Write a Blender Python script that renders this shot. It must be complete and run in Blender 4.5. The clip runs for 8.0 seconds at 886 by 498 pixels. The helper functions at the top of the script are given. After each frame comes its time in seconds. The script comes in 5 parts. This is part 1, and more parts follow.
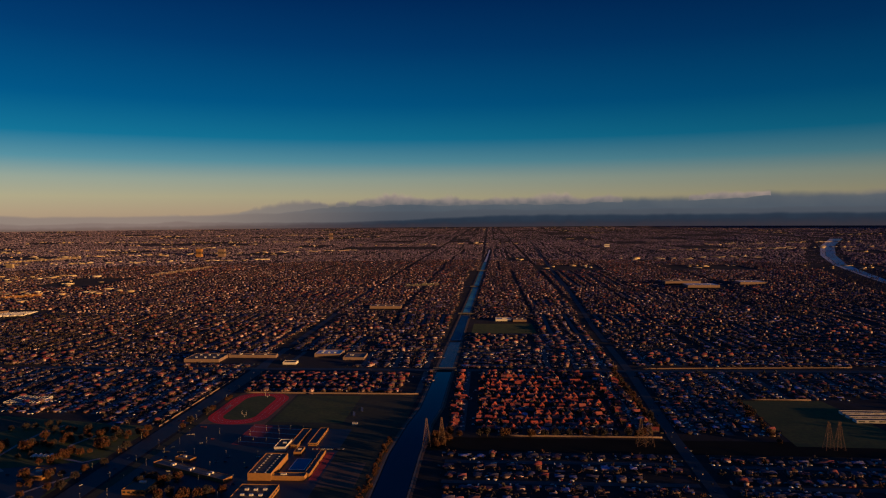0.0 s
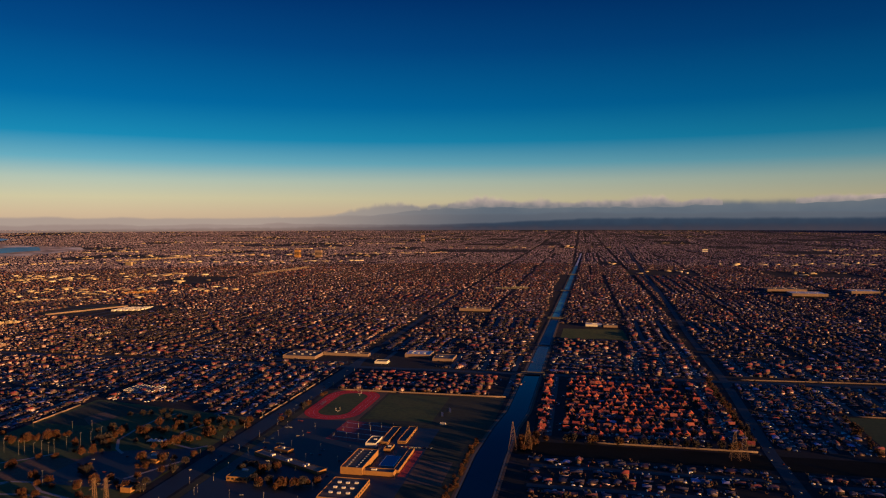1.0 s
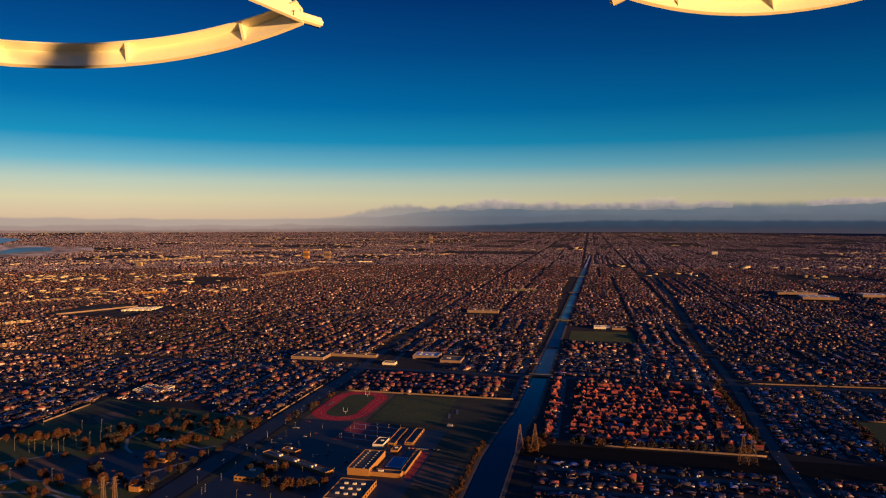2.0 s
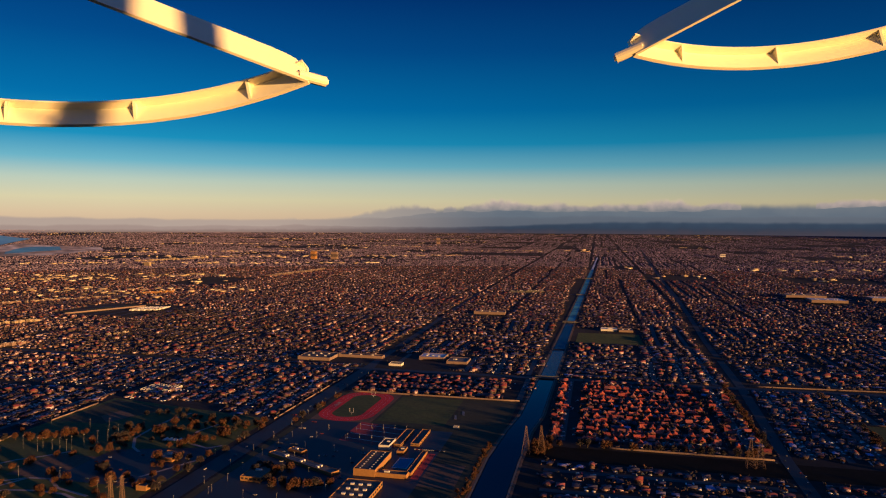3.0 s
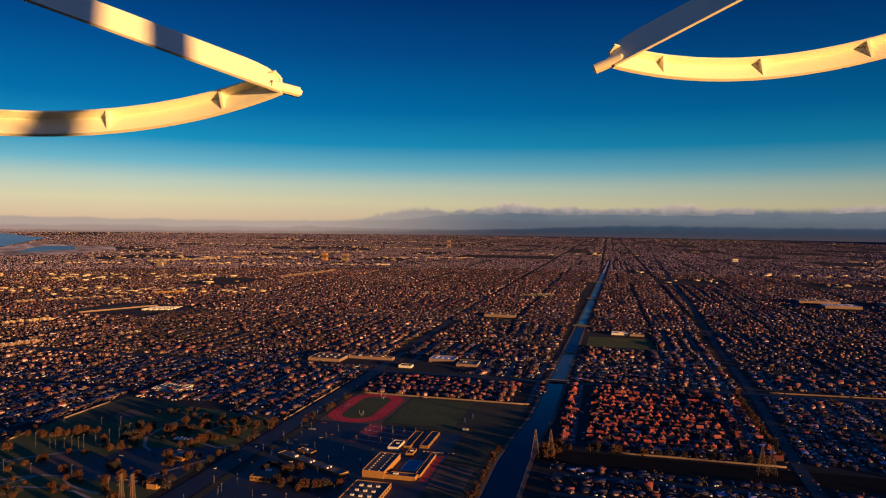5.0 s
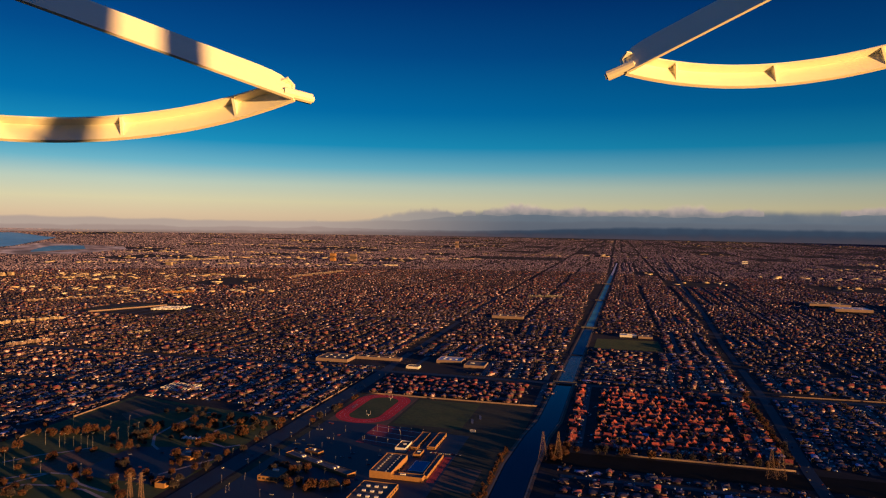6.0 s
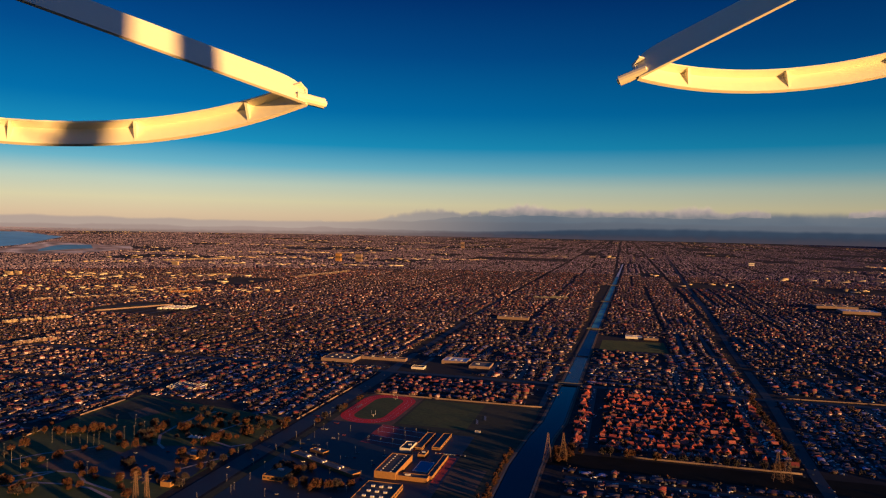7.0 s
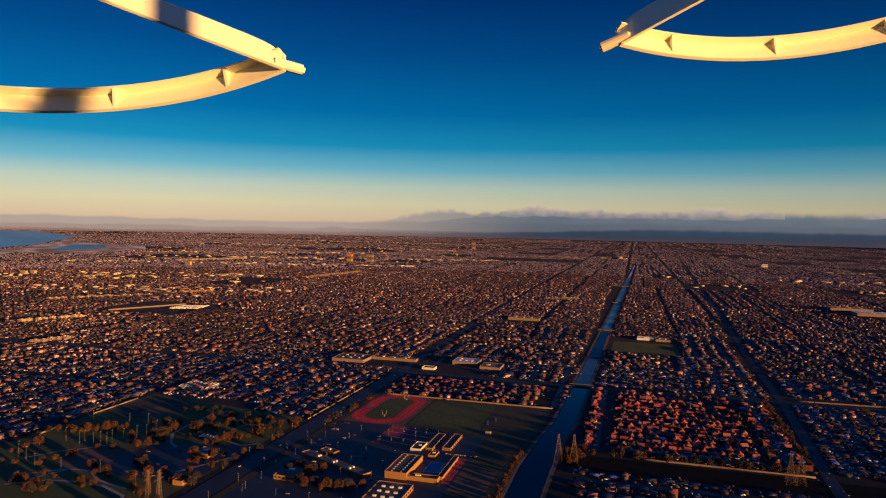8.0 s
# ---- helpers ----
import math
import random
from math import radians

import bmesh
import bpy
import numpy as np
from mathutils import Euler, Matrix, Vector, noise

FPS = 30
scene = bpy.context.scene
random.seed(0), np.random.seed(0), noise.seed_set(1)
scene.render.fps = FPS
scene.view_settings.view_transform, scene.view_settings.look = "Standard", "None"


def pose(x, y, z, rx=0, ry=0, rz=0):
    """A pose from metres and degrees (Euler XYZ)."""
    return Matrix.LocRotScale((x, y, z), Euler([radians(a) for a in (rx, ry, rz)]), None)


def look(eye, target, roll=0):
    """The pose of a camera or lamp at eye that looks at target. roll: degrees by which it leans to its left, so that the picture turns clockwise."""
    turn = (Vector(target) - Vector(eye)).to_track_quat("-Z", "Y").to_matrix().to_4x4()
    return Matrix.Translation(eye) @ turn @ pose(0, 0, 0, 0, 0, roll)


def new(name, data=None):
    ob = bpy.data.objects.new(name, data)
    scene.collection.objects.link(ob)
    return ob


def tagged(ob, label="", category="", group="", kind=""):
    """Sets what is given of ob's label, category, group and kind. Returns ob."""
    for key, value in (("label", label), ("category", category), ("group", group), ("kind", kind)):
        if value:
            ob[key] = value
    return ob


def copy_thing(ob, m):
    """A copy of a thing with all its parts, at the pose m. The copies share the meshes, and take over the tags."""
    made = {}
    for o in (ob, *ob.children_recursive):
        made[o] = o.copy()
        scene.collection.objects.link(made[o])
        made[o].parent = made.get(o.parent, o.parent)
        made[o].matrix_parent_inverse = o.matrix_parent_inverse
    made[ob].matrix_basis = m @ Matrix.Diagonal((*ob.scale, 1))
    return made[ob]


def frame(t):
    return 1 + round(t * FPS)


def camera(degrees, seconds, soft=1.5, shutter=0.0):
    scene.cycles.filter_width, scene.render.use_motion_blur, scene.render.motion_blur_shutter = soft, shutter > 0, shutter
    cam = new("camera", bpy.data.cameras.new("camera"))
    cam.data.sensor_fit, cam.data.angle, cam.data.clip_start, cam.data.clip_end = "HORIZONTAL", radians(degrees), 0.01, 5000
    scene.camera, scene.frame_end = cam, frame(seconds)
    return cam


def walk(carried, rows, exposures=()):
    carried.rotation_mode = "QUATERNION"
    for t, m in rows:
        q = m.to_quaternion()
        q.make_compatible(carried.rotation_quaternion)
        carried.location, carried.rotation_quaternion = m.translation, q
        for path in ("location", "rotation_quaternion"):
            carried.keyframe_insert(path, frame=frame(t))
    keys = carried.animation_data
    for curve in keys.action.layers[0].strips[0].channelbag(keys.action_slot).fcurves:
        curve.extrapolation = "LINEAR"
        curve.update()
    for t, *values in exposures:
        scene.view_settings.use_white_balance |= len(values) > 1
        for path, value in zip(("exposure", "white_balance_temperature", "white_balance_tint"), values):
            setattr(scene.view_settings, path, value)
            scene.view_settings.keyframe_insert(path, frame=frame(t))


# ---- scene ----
cam = camera(65.95, 8.0, soft=1.15)
EYE = 310.0
# seconds, place, then yaw to the left, pitch up and lean
PATH = [
    (0.0, -6.9000, 15.3000, 304.4000, 3.748, -2.516, -0.432),
    (0.5, -3.7000, 5.1000, 308.6000, 9.127, -2.427, -0.310),
    (1.0, -1.7000, 0.6000, 309.4500, 11.367, -2.329, -0.153),
    (1.4, -0.0465, 0.0361, 309.7960, 11.747, -2.263, -0.100),
    (1.5, -0.0465, 0.0361, 309.7990, 11.842, -2.247, -0.086),
    (1.7, -0.0465, 0.0361, 309.8070, 11.955, -2.227, -0.038),
    (2.8, -0.0465, 0.0361, 309.8441, 12.577, -2.118, 0.231),
    (3.0, -0.0451, 0.0356, 309.8444, 12.690, -2.098, 0.280),
    (3.5, -0.0438, 0.0381, 309.8446, 12.932, -2.050, 0.377),
    (4.0, -0.0426, 0.0399, 309.8470, 13.109, -2.004, 0.505),
    (4.5, -0.0369, 0.0434, 309.8491, 13.237, -1.952, 0.598),
    (4.7, -0.0327, 0.0426, 309.8480, 13.374, -1.936, 0.642),
    (5.8, -0.0312, 0.0434, 309.8515, 14.127, -1.847, 0.881),
    (6.0, -0.0330, 0.0423, 309.8509, 14.264, -1.830, 0.924),
    (6.5, -0.0360, 0.0418, 309.8533, 14.484, -1.798, 1.033),
    (7.0, -0.0352, 0.0413, 309.8524, 14.730, -1.789, 1.123),
    (7.3, -0.0354, 0.0417, 309.8516, 14.825, -1.775, 1.128),
    (7.5, -0.0343, 0.0426, 309.8468, 14.888, -1.765, 1.132),
    (8.0, -0.0234, 0.0470, 309.8396, 15.651, -1.756, 1.226),
]
walk(cam, [(t, pose(x, y, z, 90 + pitch, 0, yaw) @ pose(0, 0, 0, 0, 0, lean)) for t, x, y, z, yaw, pitch, lean in PATH],
     [(0.0, -0.68), (0.5, -0.40), (1.0, -0.15), (1.5, 0.0), (3.0, 0.0), (8.0, 0.0)])

# ---- light ----
SUN_TO = Vector((0.912, -0.405, 0.062)).normalized()
sun = new("sun", bpy.data.lights.new("sun", "SUN"))
sun.data.energy, sun.data.angle, sun.data.color = 10.0, radians(1.5), (1.0, 0.50, 0.160)
sun.matrix_world = look((0, 0, 900), Vector((0, 0, 900)) - SUN_TO)

world = bpy.data.worlds.new("sky")
scene.world = world
world.use_nodes = True
wn, wl = world.node_tree.nodes, world.node_tree.links
wn.clear()


def wnode(kind, **values):
    n = wn.new(kind)
    for key, value in values.items():
        n.inputs[key].default_value = value
    return n


nishita = wnode("ShaderNodeTexSky")
nishita.sky_type, nishita.sun_disc = "NISHITA", False
nishita.sun_elevation = math.asin(SUN_TO.z)
nishita.sun_rotation = math.atan2(SUN_TO.x, SUN_TO.y)
nishita.altitude = 300
coords = wnode("ShaderNodeTexCoord")
split = wnode("ShaderNodeSeparateXYZ")
wl.new(coords.outputs["Generated"], split.inputs[0])
ramp = wnode("ShaderNodeValToRGB")
# height in the sky (sine of elevation + 0.1) -> colour of the clear evening air
bands = [(0.0000, (0.1559, 0.1022, 0.0802)), (0.1000, (0.5000, 0.3600, 0.2450)), (0.1124, (0.5500, 0.4150, 0.2700)), (0.1330, (0.5450, 0.4950, 0.3150)), (0.1580, (0.3900, 0.4750, 0.3950)), (0.1825, (0.1250, 0.3600, 0.4500)), (0.2150, (0.0080, 0.2180, 0.3950)), (0.2630, (0.0, 0.1221, 0.314)), (0.3410, (0.0, 0.0578, 0.2086)), (0.4140, (0.0, 0.0273, 0.1356)), (0.6000, (0.0010, 0.0480, 0.2100)), (1.0000, (0.0020, 0.0850, 0.3500))]
while len(ramp.color_ramp.elements) < len(bands):
    ramp.color_ramp.elements.new(0.5)
for e, (at, c) in zip(ramp.color_ramp.elements, bands):
    e.position, e.color = at, (*c, 1)
up = wnode("ShaderNodeMath")
up.operation = "ADD"
up.inputs[1].default_value = 0.1
wl.new(split.outputs[2], up.inputs[0])
wl.new(up.outputs[0], ramp.inputs[0])
sky_a = wnode("ShaderNodeBackground", Strength=0.0004)
sky_b = wnode("ShaderNodeBackground", Strength=1.0)
both = wnode("ShaderNodeAddShader")
out = wnode("ShaderNodeOutputWorld")
wl.new(nishita.outputs[0], sky_a.inputs[0])
# the air glows more towards the sea
seaward = wnode("ShaderNodeMapRange", **{"From Min": -0.62, "From Max": 0.55, "To Min": 1.28, "To Max": 0.72})
wl.new(split.outputs[0], seaward.inputs[0])
wl.new(ramp.outputs[0], sky_b.inputs[0])
wl.new(sky_a.outputs[0], both.inputs[0])
wl.new(sky_b.outputs[0], both.inputs[1])
# and dimmed behind, out of view, to keep shaded sides dark
behind = wnode("ShaderNodeMapRange", **{"From Min": -0.6, "From Max": 0.3, "To Min": 0.4, "To Max": 1.0})
wl.new(split.outputs[1], behind.inputs[0])
sky_dim = wnode("ShaderNodeMath")
sky_dim.operation = "MULTIPLY"
wl.new(seaward.outputs[0], sky_dim.inputs[0])
wl.new(behind.outputs[0], sky_dim.inputs[1])
wl.new(sky_dim.outputs[0], sky_b.inputs[1])
# the bright evening air round the sun itself
to_sun = wnode("ShaderNodeVectorMath")
to_sun.operation = "DOT_PRODUCT"
to_sun.inputs[1].default_value = SUN_TO
wl.new(coords.outputs["Generated"], to_sun.inputs[0])
near_sun = wnode("ShaderNodeMapRange", **{"From Min": 0.72, "From Max": 1.0, "To Min": 0.0, "To Max": 0.6})
wl.new(to_sun.outputs["Value"], near_sun.inputs[0])
aureole = wnode("ShaderNodeMath")
aureole.operation = "POWER"
aureole.inputs[1].default_value = 2.5
wl.new(near_sun.outputs[0], aureole.inputs[0])
sky_c = wnode("ShaderNodeBackground", Color=(1.0, 0.62, 0.36, 1))
wl.new(aureole.outputs[0], sky_c.inputs[1])
all_sky = wnode("ShaderNodeAddShader")
wl.new(both.outputs[0], all_sky.inputs[0])
wl.new(sky_c.outputs[0], all_sky.inputs[1])
wl.new(all_sky.outputs[0], out.inputs[0])


# ---- materials ----
def material(name, colours, rough=0.8, metal=0.0, noise_scale=0.2, noise_amount=0.35, bump=0.0, bump_scale=2.0, pick="island", stains=0.02, spec=0.5):
    """Colours are picked per piece; two scales of mottling and a fine relief lie over them."""
    m = bpy.data.materials.new(name)
    m.use_nodes = True
    n, l = m.node_tree.nodes, m.node_tree.links
    shader = n["Principled BSDF"]
    shader.inputs["Roughness"].default_value, shader.inputs["Metallic"].default_value = rough, metal
    shader.inputs["Specular IOR Level"].default_value = spec
    r = n.new("ShaderNodeValToRGB")
    r.color_ramp.interpolation = "CONSTANT" if pick in ("island", "object") else "LINEAR"
    while len(r.color_ramp.elements) < len(colours):
        r.color_ramp.elements.new(0.5)
    while len(r.color_ramp.elements) > max(len(colours), 1):
        r.color_ramp.elements.remove(r.color_ramp.elements[-1])
    for k, (e, c) in enumerate(zip(r.color_ramp.elements, colours)):
        e.position, e.color = k / len(colours), (*c, 1)
    place = n.new("ShaderNodeNewGeometry")
    if pick == "island":
        l.new(place.outputs["Random Per Island"], r.inputs[0])
    elif pick == "object":
        info = n.new("ShaderNodeObjectInfo")
        l.new(info.outputs["Random"], r.inputs[0])
    else:
        broad = n.new("ShaderNodeTexNoise")
        broad.inputs["Scale"].default_value, broad.inputs["Detail"].default_value = pick, 6
        l.new(place.outputs["Position"], broad.inputs["Vector"])
        spread = n.new("ShaderNodeMapRange")
        spread.inputs[1].default_value, spread.inputs[2].default_value = 0.3, 0.7
        l.new(broad.outputs[0], spread.inputs[0])
        l.new(spread.outputs[0], r.inputs[0])
    mul = None
    for scale, amount in ((noise_scale, noise_amount), (stains, noise_amount * 0.6)):
        t = n.new("ShaderNodeTexNoise")
        t.inputs["Scale"].default_value, t.inputs["Detail"].default_value = scale, 5
        l.new(place.outputs["Position"], t.inputs["Vector"])
        f = n.new("ShaderNodeMapRange")
        f.inputs[1].default_value, f.inputs[2].default_value = 0.25, 0.75
        f.inputs[3].default_value, f.inputs[4].default_value = 1 - amount, 1 + amount
        l.new(t.outputs[0], f.inputs[0])
        mix = n.new("ShaderNodeMix")
        mix.data_type, mix.blend_type = "RGBA", "MULTIPLY"
        mix.inputs[0].default_value = 1.0
        l.new((mul or r).outputs[2 if mul else 0], mix.inputs[6])
        l.new(f.outputs[0], mix.inputs[7])
        mul = mix
    l.new(mul.outputs[2], shader.inputs["Base Color"])
    if bump:
        t = n.new("ShaderNodeTexNoise")
        t.inputs["Scale"].default_value, t.inputs["Detail"].default_value = bump_scale, 4
        l.new(place.outputs["Position"], t.inputs["Vector"])
        b = n.new("ShaderNodeBump")
        b.inputs["Strength"].default_value, b.inputs["Distance"].default_value = bump, 0.3 / bump_scale
        l.new(t.outputs[0], b.inputs["Height"])
        l.new(b.outputs[0], shader.inputs["Normal"])
    return m


WALLS = [(0.1625, 0.1023, 0.0970), (0.4507, 0.3273, 0.3516), (0.0596, 0.0372, 0.0363), (0.1951, 0.1301, 0.1293), (0.0461, 0.0326, 0.0363), (0.5202, 0.4016, 0.4655), (0.1300, 0.0581, 0.0485), (0.0379, 0.0270, 0.0298), (0.0921, 0.0651, 0.0712), (0.2384, 0.1533, 0.1487), (0.0542, 0.0410, 0.0466), (0.1192, 0.0697, 0.0647)]
ROOFS = [(0.0393, 0.0374, 0.0729), (0.0551, 0.0425, 0.0711), (0.0261, 0.0263, 0.0551), (0.1259, 0.0355, 0.0400), (0.0498, 0.0495, 0.0994), (0.0708, 0.0606, 0.1066), (0.0346, 0.0303, 0.0551), (0.2726, 0.2681, 0.4976), (0.0524, 0.0365, 0.0588), (0.0997, 0.0314, 0.0391), (0.0420, 0.0414, 0.0835), (0.1259, 0.1214, 0.2310)]
LEAVES = [(0.0199, 0.0148, 0.0194), (0.0264, 0.0179, 0.0222), (0.0151, 0.0143, 0.0174), (0.0312, 0.0198, 0.0241), (0.0218, 0.0158, 0.0203), (0.0180, 0.0163, 0.0194)]
m_wall = material("stucco_wall", WALLS, 0.85, noise_scale=0.4, noise_amount=0.12, stains=0.05)
m_roof = material("shingle_roof", ROOFS, 0.8, noise_scale=1.2, noise_amount=0.25, bump=0.4, bump_scale=3)
m_wall_o = material("painted_stucco", [(r * 1.3, g * 1.2, b * 1.1) for r, g, b in WALLS], 0.85, noise_scale=0.4, noise_amount=0.12, pick="object", stains=0.05)
m_roof_o = material("asphalt_shingle", ROOFS, 0.8, noise_scale=1.2, noise_amount=0.25, bump=0.4, bump_scale=3, pick="object")
m_tile = material("clay_tile_roof", [(0.3757, 0.0643, 0.0402), (0.4321, 0.0869, 0.0524), (0.2912, 0.0499, 0.0363), (0.2254, 0.0793, 0.0704), (0.4039, 0.1134, 0.0805), (0.2442, 0.0453, 0.0342)], 0.75, noise_scale=1.2, noise_amount=0.25, bump=0.4, bump_scale=3, pick="object")
m_clay = material("red_tile_roofs", [(0.2638, 0.0484, 0.0402), (0.2215, 0.0403, 0.0368), (0.1582, 0.0606, 0.0669), (0.2900, 0.0807, 0.0736), (0.1054, 0.0606, 0.0870), (0.1898, 0.0363, 0.0335)], 0.8, noise_scale=1.2, noise_amount=0.25, bump=0.4, bump_scale=3)
m_leaf = material("foliage", LEAVES, 0.75, noise_scale=0.8, noise_amount=0.5, stains=0.15)
# mid-distance foliage with the blue of haze mixed into its colour
m_leaf_far = material("hazed_suburb_foliage", [(0.0274, 0.0204, 0.0474), (0.0356, 0.0245, 0.0539), (0.0226, 0.0193, 0.0453), (0.0428, 0.0273, 0.0560), (0.0297, 0.0216, 0.0496), (0.0214, 0.0187, 0.0431)], 0.8, noise_scale=0.3, noise_amount=0.4, stains=0.004)
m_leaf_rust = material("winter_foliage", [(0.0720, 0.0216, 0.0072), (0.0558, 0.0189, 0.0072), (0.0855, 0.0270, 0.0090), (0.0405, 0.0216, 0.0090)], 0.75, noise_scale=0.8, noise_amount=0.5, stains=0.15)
# copies for the far plain: distance haze painted in as paler, bluer base colours
m_wall_haze = material("hazed_walls", [(0.1748, 0.1437, 0.2586), (0.2294, 0.1848, 0.3135), (0.1420, 0.1231, 0.2273), (0.3715, 0.2976, 0.4389), (0.1639, 0.1386, 0.2430)], 0.85, noise_scale=0.05, noise_amount=0.2, stains=0.003)
m_roof_haze = material("hazed_roofs", [(0.1673, 0.1463, 0.2711), (0.2008, 0.1568, 0.2711), (0.2231, 0.1359, 0.2150), (0.1562, 0.1463, 0.2805)], 0.85, noise_scale=0.05, noise_amount=0.2, stains=0.003)
m_leaf_haze = material("hazed_foliage", [(0.0925, 0.0750, 0.1530), (0.1100, 0.0850, 0.1615), (0.0800, 0.0700, 0.1428)], 0.85, noise_scale=0.05, noise_amount=0.25, stains=0.002)
m_bark = material("bark", [(0.10, 0.07, 0.05)], 0.9, noise_scale=2, noise_amount=0.4)
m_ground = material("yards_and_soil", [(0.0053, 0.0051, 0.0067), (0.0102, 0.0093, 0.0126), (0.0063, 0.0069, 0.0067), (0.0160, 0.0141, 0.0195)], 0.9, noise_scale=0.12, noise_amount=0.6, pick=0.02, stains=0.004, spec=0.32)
m_road = material("asphalt", [(0.0069, 0.0124, 0.0194), (0.0054, 0.0098, 0.0160)], 0.65, noise_scale=0.3, noise_amount=0.3, pick=0.05, stains=0.03)
m_street = material("worn_street", [(0.0094, 0.0154, 0.0234), (0.0072, 0.0121, 0.0190)], 0.6, noise_scale=0.3, noise_amount=0.3, pick=0.05, stains=0.03)
m_concrete = material("concrete", [(0.1440, 0.1350, 0.1230), (0.1140, 0.1080, 0.0990)], 0.85, noise_scale=0.5, noise_amount=0.25, pick=0.05)
m_block = material("block_wall", [(0.2447, 0.1706, 0.1461), (0.2039, 0.1422, 0.1260)], 0.85, noise_scale=0.6, noise_amount=0.2, pick=0.1)
m_grass = material("mown_grass", [(0.0324, 0.0594, 0.0054), (0.0414, 0.0666, 0.0072), (0.0486, 0.0630, 0.0081)], 0.9, noise_scale=0.15, noise_amount=0.4, pick=0.02)
m_dry = material("dry_turf", [(0.0224, 0.0272, 0.0072), (0.0192, 0.0248, 0.0063), (0.0288, 0.0288, 0.0099)], 0.9, noise_scale=0.12, noise_amount=0.45, pick=0.02, spec=0.5)
m_dirt = material("infield_dirt", [(0.15, 0.0788, 0.0488), (0.1125, 0.0638, 0.0413)], 0.95, noise_scale=0.2, noise_amount=0.35, pick=0.04)
m_track = material("red_running_track", [(0.6952, 0.0112, 0.0087), (0.606, 0.0112, 0.0087)], 0.8, noise_scale=0.3, noise_amount=0.2, pick=0.05)
m_court = material("court_red", [(0.406, 0.0315, 0.0252), (0.336, 0.0294, 0.0252)], 0.8, noise_scale=0.3, noise_amount=0.2, pick=0.05)
m_white = material("white_paint", [(0.62, 0.60, 0.57)], 0.6, noise_scale=0.5, noise_amount=0.12)
m_flat = material("flat_roofing", [(0.12, 0.11, 0.105), (0.17, 0.16, 0.15), (0.09, 0.085, 0.085), (0.26, 0.25, 0.24)], 0.8, noise_scale=0.25, noise_amount=0.3)
m_shop = material("commercial_fronts", [(0.4960, 0.4160, 0.3040), (0.3360, 0.2640, 0.1840), (0.5760, 0.5120, 0.4160), (0.2240, 0.1760, 0.1280), (0.4400, 0.3360, 0.2240)], 0.8, noise_scale=0.05, noise_amount=0.2, stains=0.01)
m_tan = material("school_stucco", [(0.2942, 0.1517, 0.0545), (0.2686, 0.1396, 0.0517)], 0.85, noise_scale=0.4, noise_amount=0.15)
m_schoolroof = material("gravel_roof", [(0.1120, 0.0924, 0.0728), (0.0952, 0.0784, 0.0644)], 0.9, noise_scale=0.4, noise_amount=0.3, pick=0.06)
m_steel = material("galvanised_steel", [(0.26, 0.25, 0.24)], 0.45, metal=0.6, noise_scale=1, noise_amount=0.2)
m_glass = material("window_glass", [(0.03, 0.035, 0.045)], 0.08, noise_scale=0.5, noise_amount=0.1)
m_door = material("painted_door", [(0.6, 0.56, 0.5), (0.4, 0.33, 0.27), (0.7, 0.68, 0.64), (0.3, 0.22, 0.16)], 0.6, noise_scale=1, noise_amount=0.1, pick="object")
m_car = material("car_paint", [(0.55, 0.55, 0.56), (0.04, 0.04, 0.045), (0.3, 0.31, 0.33), (0.7, 0.7, 0.68), (0.22, 0.03, 0.025), (0.05, 0.09, 0.18)], 0.25, noise_scale=1, noise_amount=0.05, pick="object")
m_tyre = material("tyre_rubber", [(0.02, 0.02, 0.02)], 0.9)
m_guard = material("white_plastic", [(0.86, 0.83, 0.64)], 0.42, noise_scale=60, noise_amount=0.03, stains=20)
m_path = material("pale_footpath", [(0.336, 0.27, 0.231), (0.288, 0.2325, 0.203)], 0.85, noise_scale=0.5, noise_amount=0.2, pick=0.05)
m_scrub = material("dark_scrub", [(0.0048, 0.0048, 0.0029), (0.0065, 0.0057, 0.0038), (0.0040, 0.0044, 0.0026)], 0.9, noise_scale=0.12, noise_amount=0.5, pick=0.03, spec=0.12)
m_pool = material("pool_water", [(0.02, 0.10, 0.22)], 0.05, noise_scale=0.5, noise_amount=0.1)


def water_material(name, colour, rough, ripple, spec):
    return material(name, [colour], rough, noise_scale=0.02, noise_amount=0.3, bump=ripple, bump_scale=0.8, spec=spec)


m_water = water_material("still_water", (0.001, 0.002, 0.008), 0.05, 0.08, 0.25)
# upper reaches: the sky's reflection is painted into the base colour, brighter with distance
m_water_mid = water_material("sky_tinted_water", (0.005, 0.035, 0.080), 0.25, 0.2, 0.25)
m_water_far = water_material("sky_coloured_water", (0.07, 0.29, 0.34), 0.5, 0.2, 0.2)
m_bay = material("bay_water", [(0.14, 0.42, 0.60)], 0.35, noise_scale=0.003, noise_amount=0.25, bump=0.3, bump_scale=0.5)


m_pond = material("salt_pond_water", [(0.12, 0.36, 0.46)], 0.4, noise_scale=0.003, noise_amount=0.25, bump=0.3, bump_scale=0.5)
m_marsh = material("salt_flats", [(0.50, 0.43, 0.38), (0.26, 0.21, 0.17), (0.62, 0.58, 0.54), (0.20, 0.18, 0.15)], 0.8, noise_scale=0.01, noise_amount=0.4, pick=0.004)


# ---- the lie of the land: level near the eye, rising gently to the far foothills ----
FLAT, RISE = 1700.0, 0.092


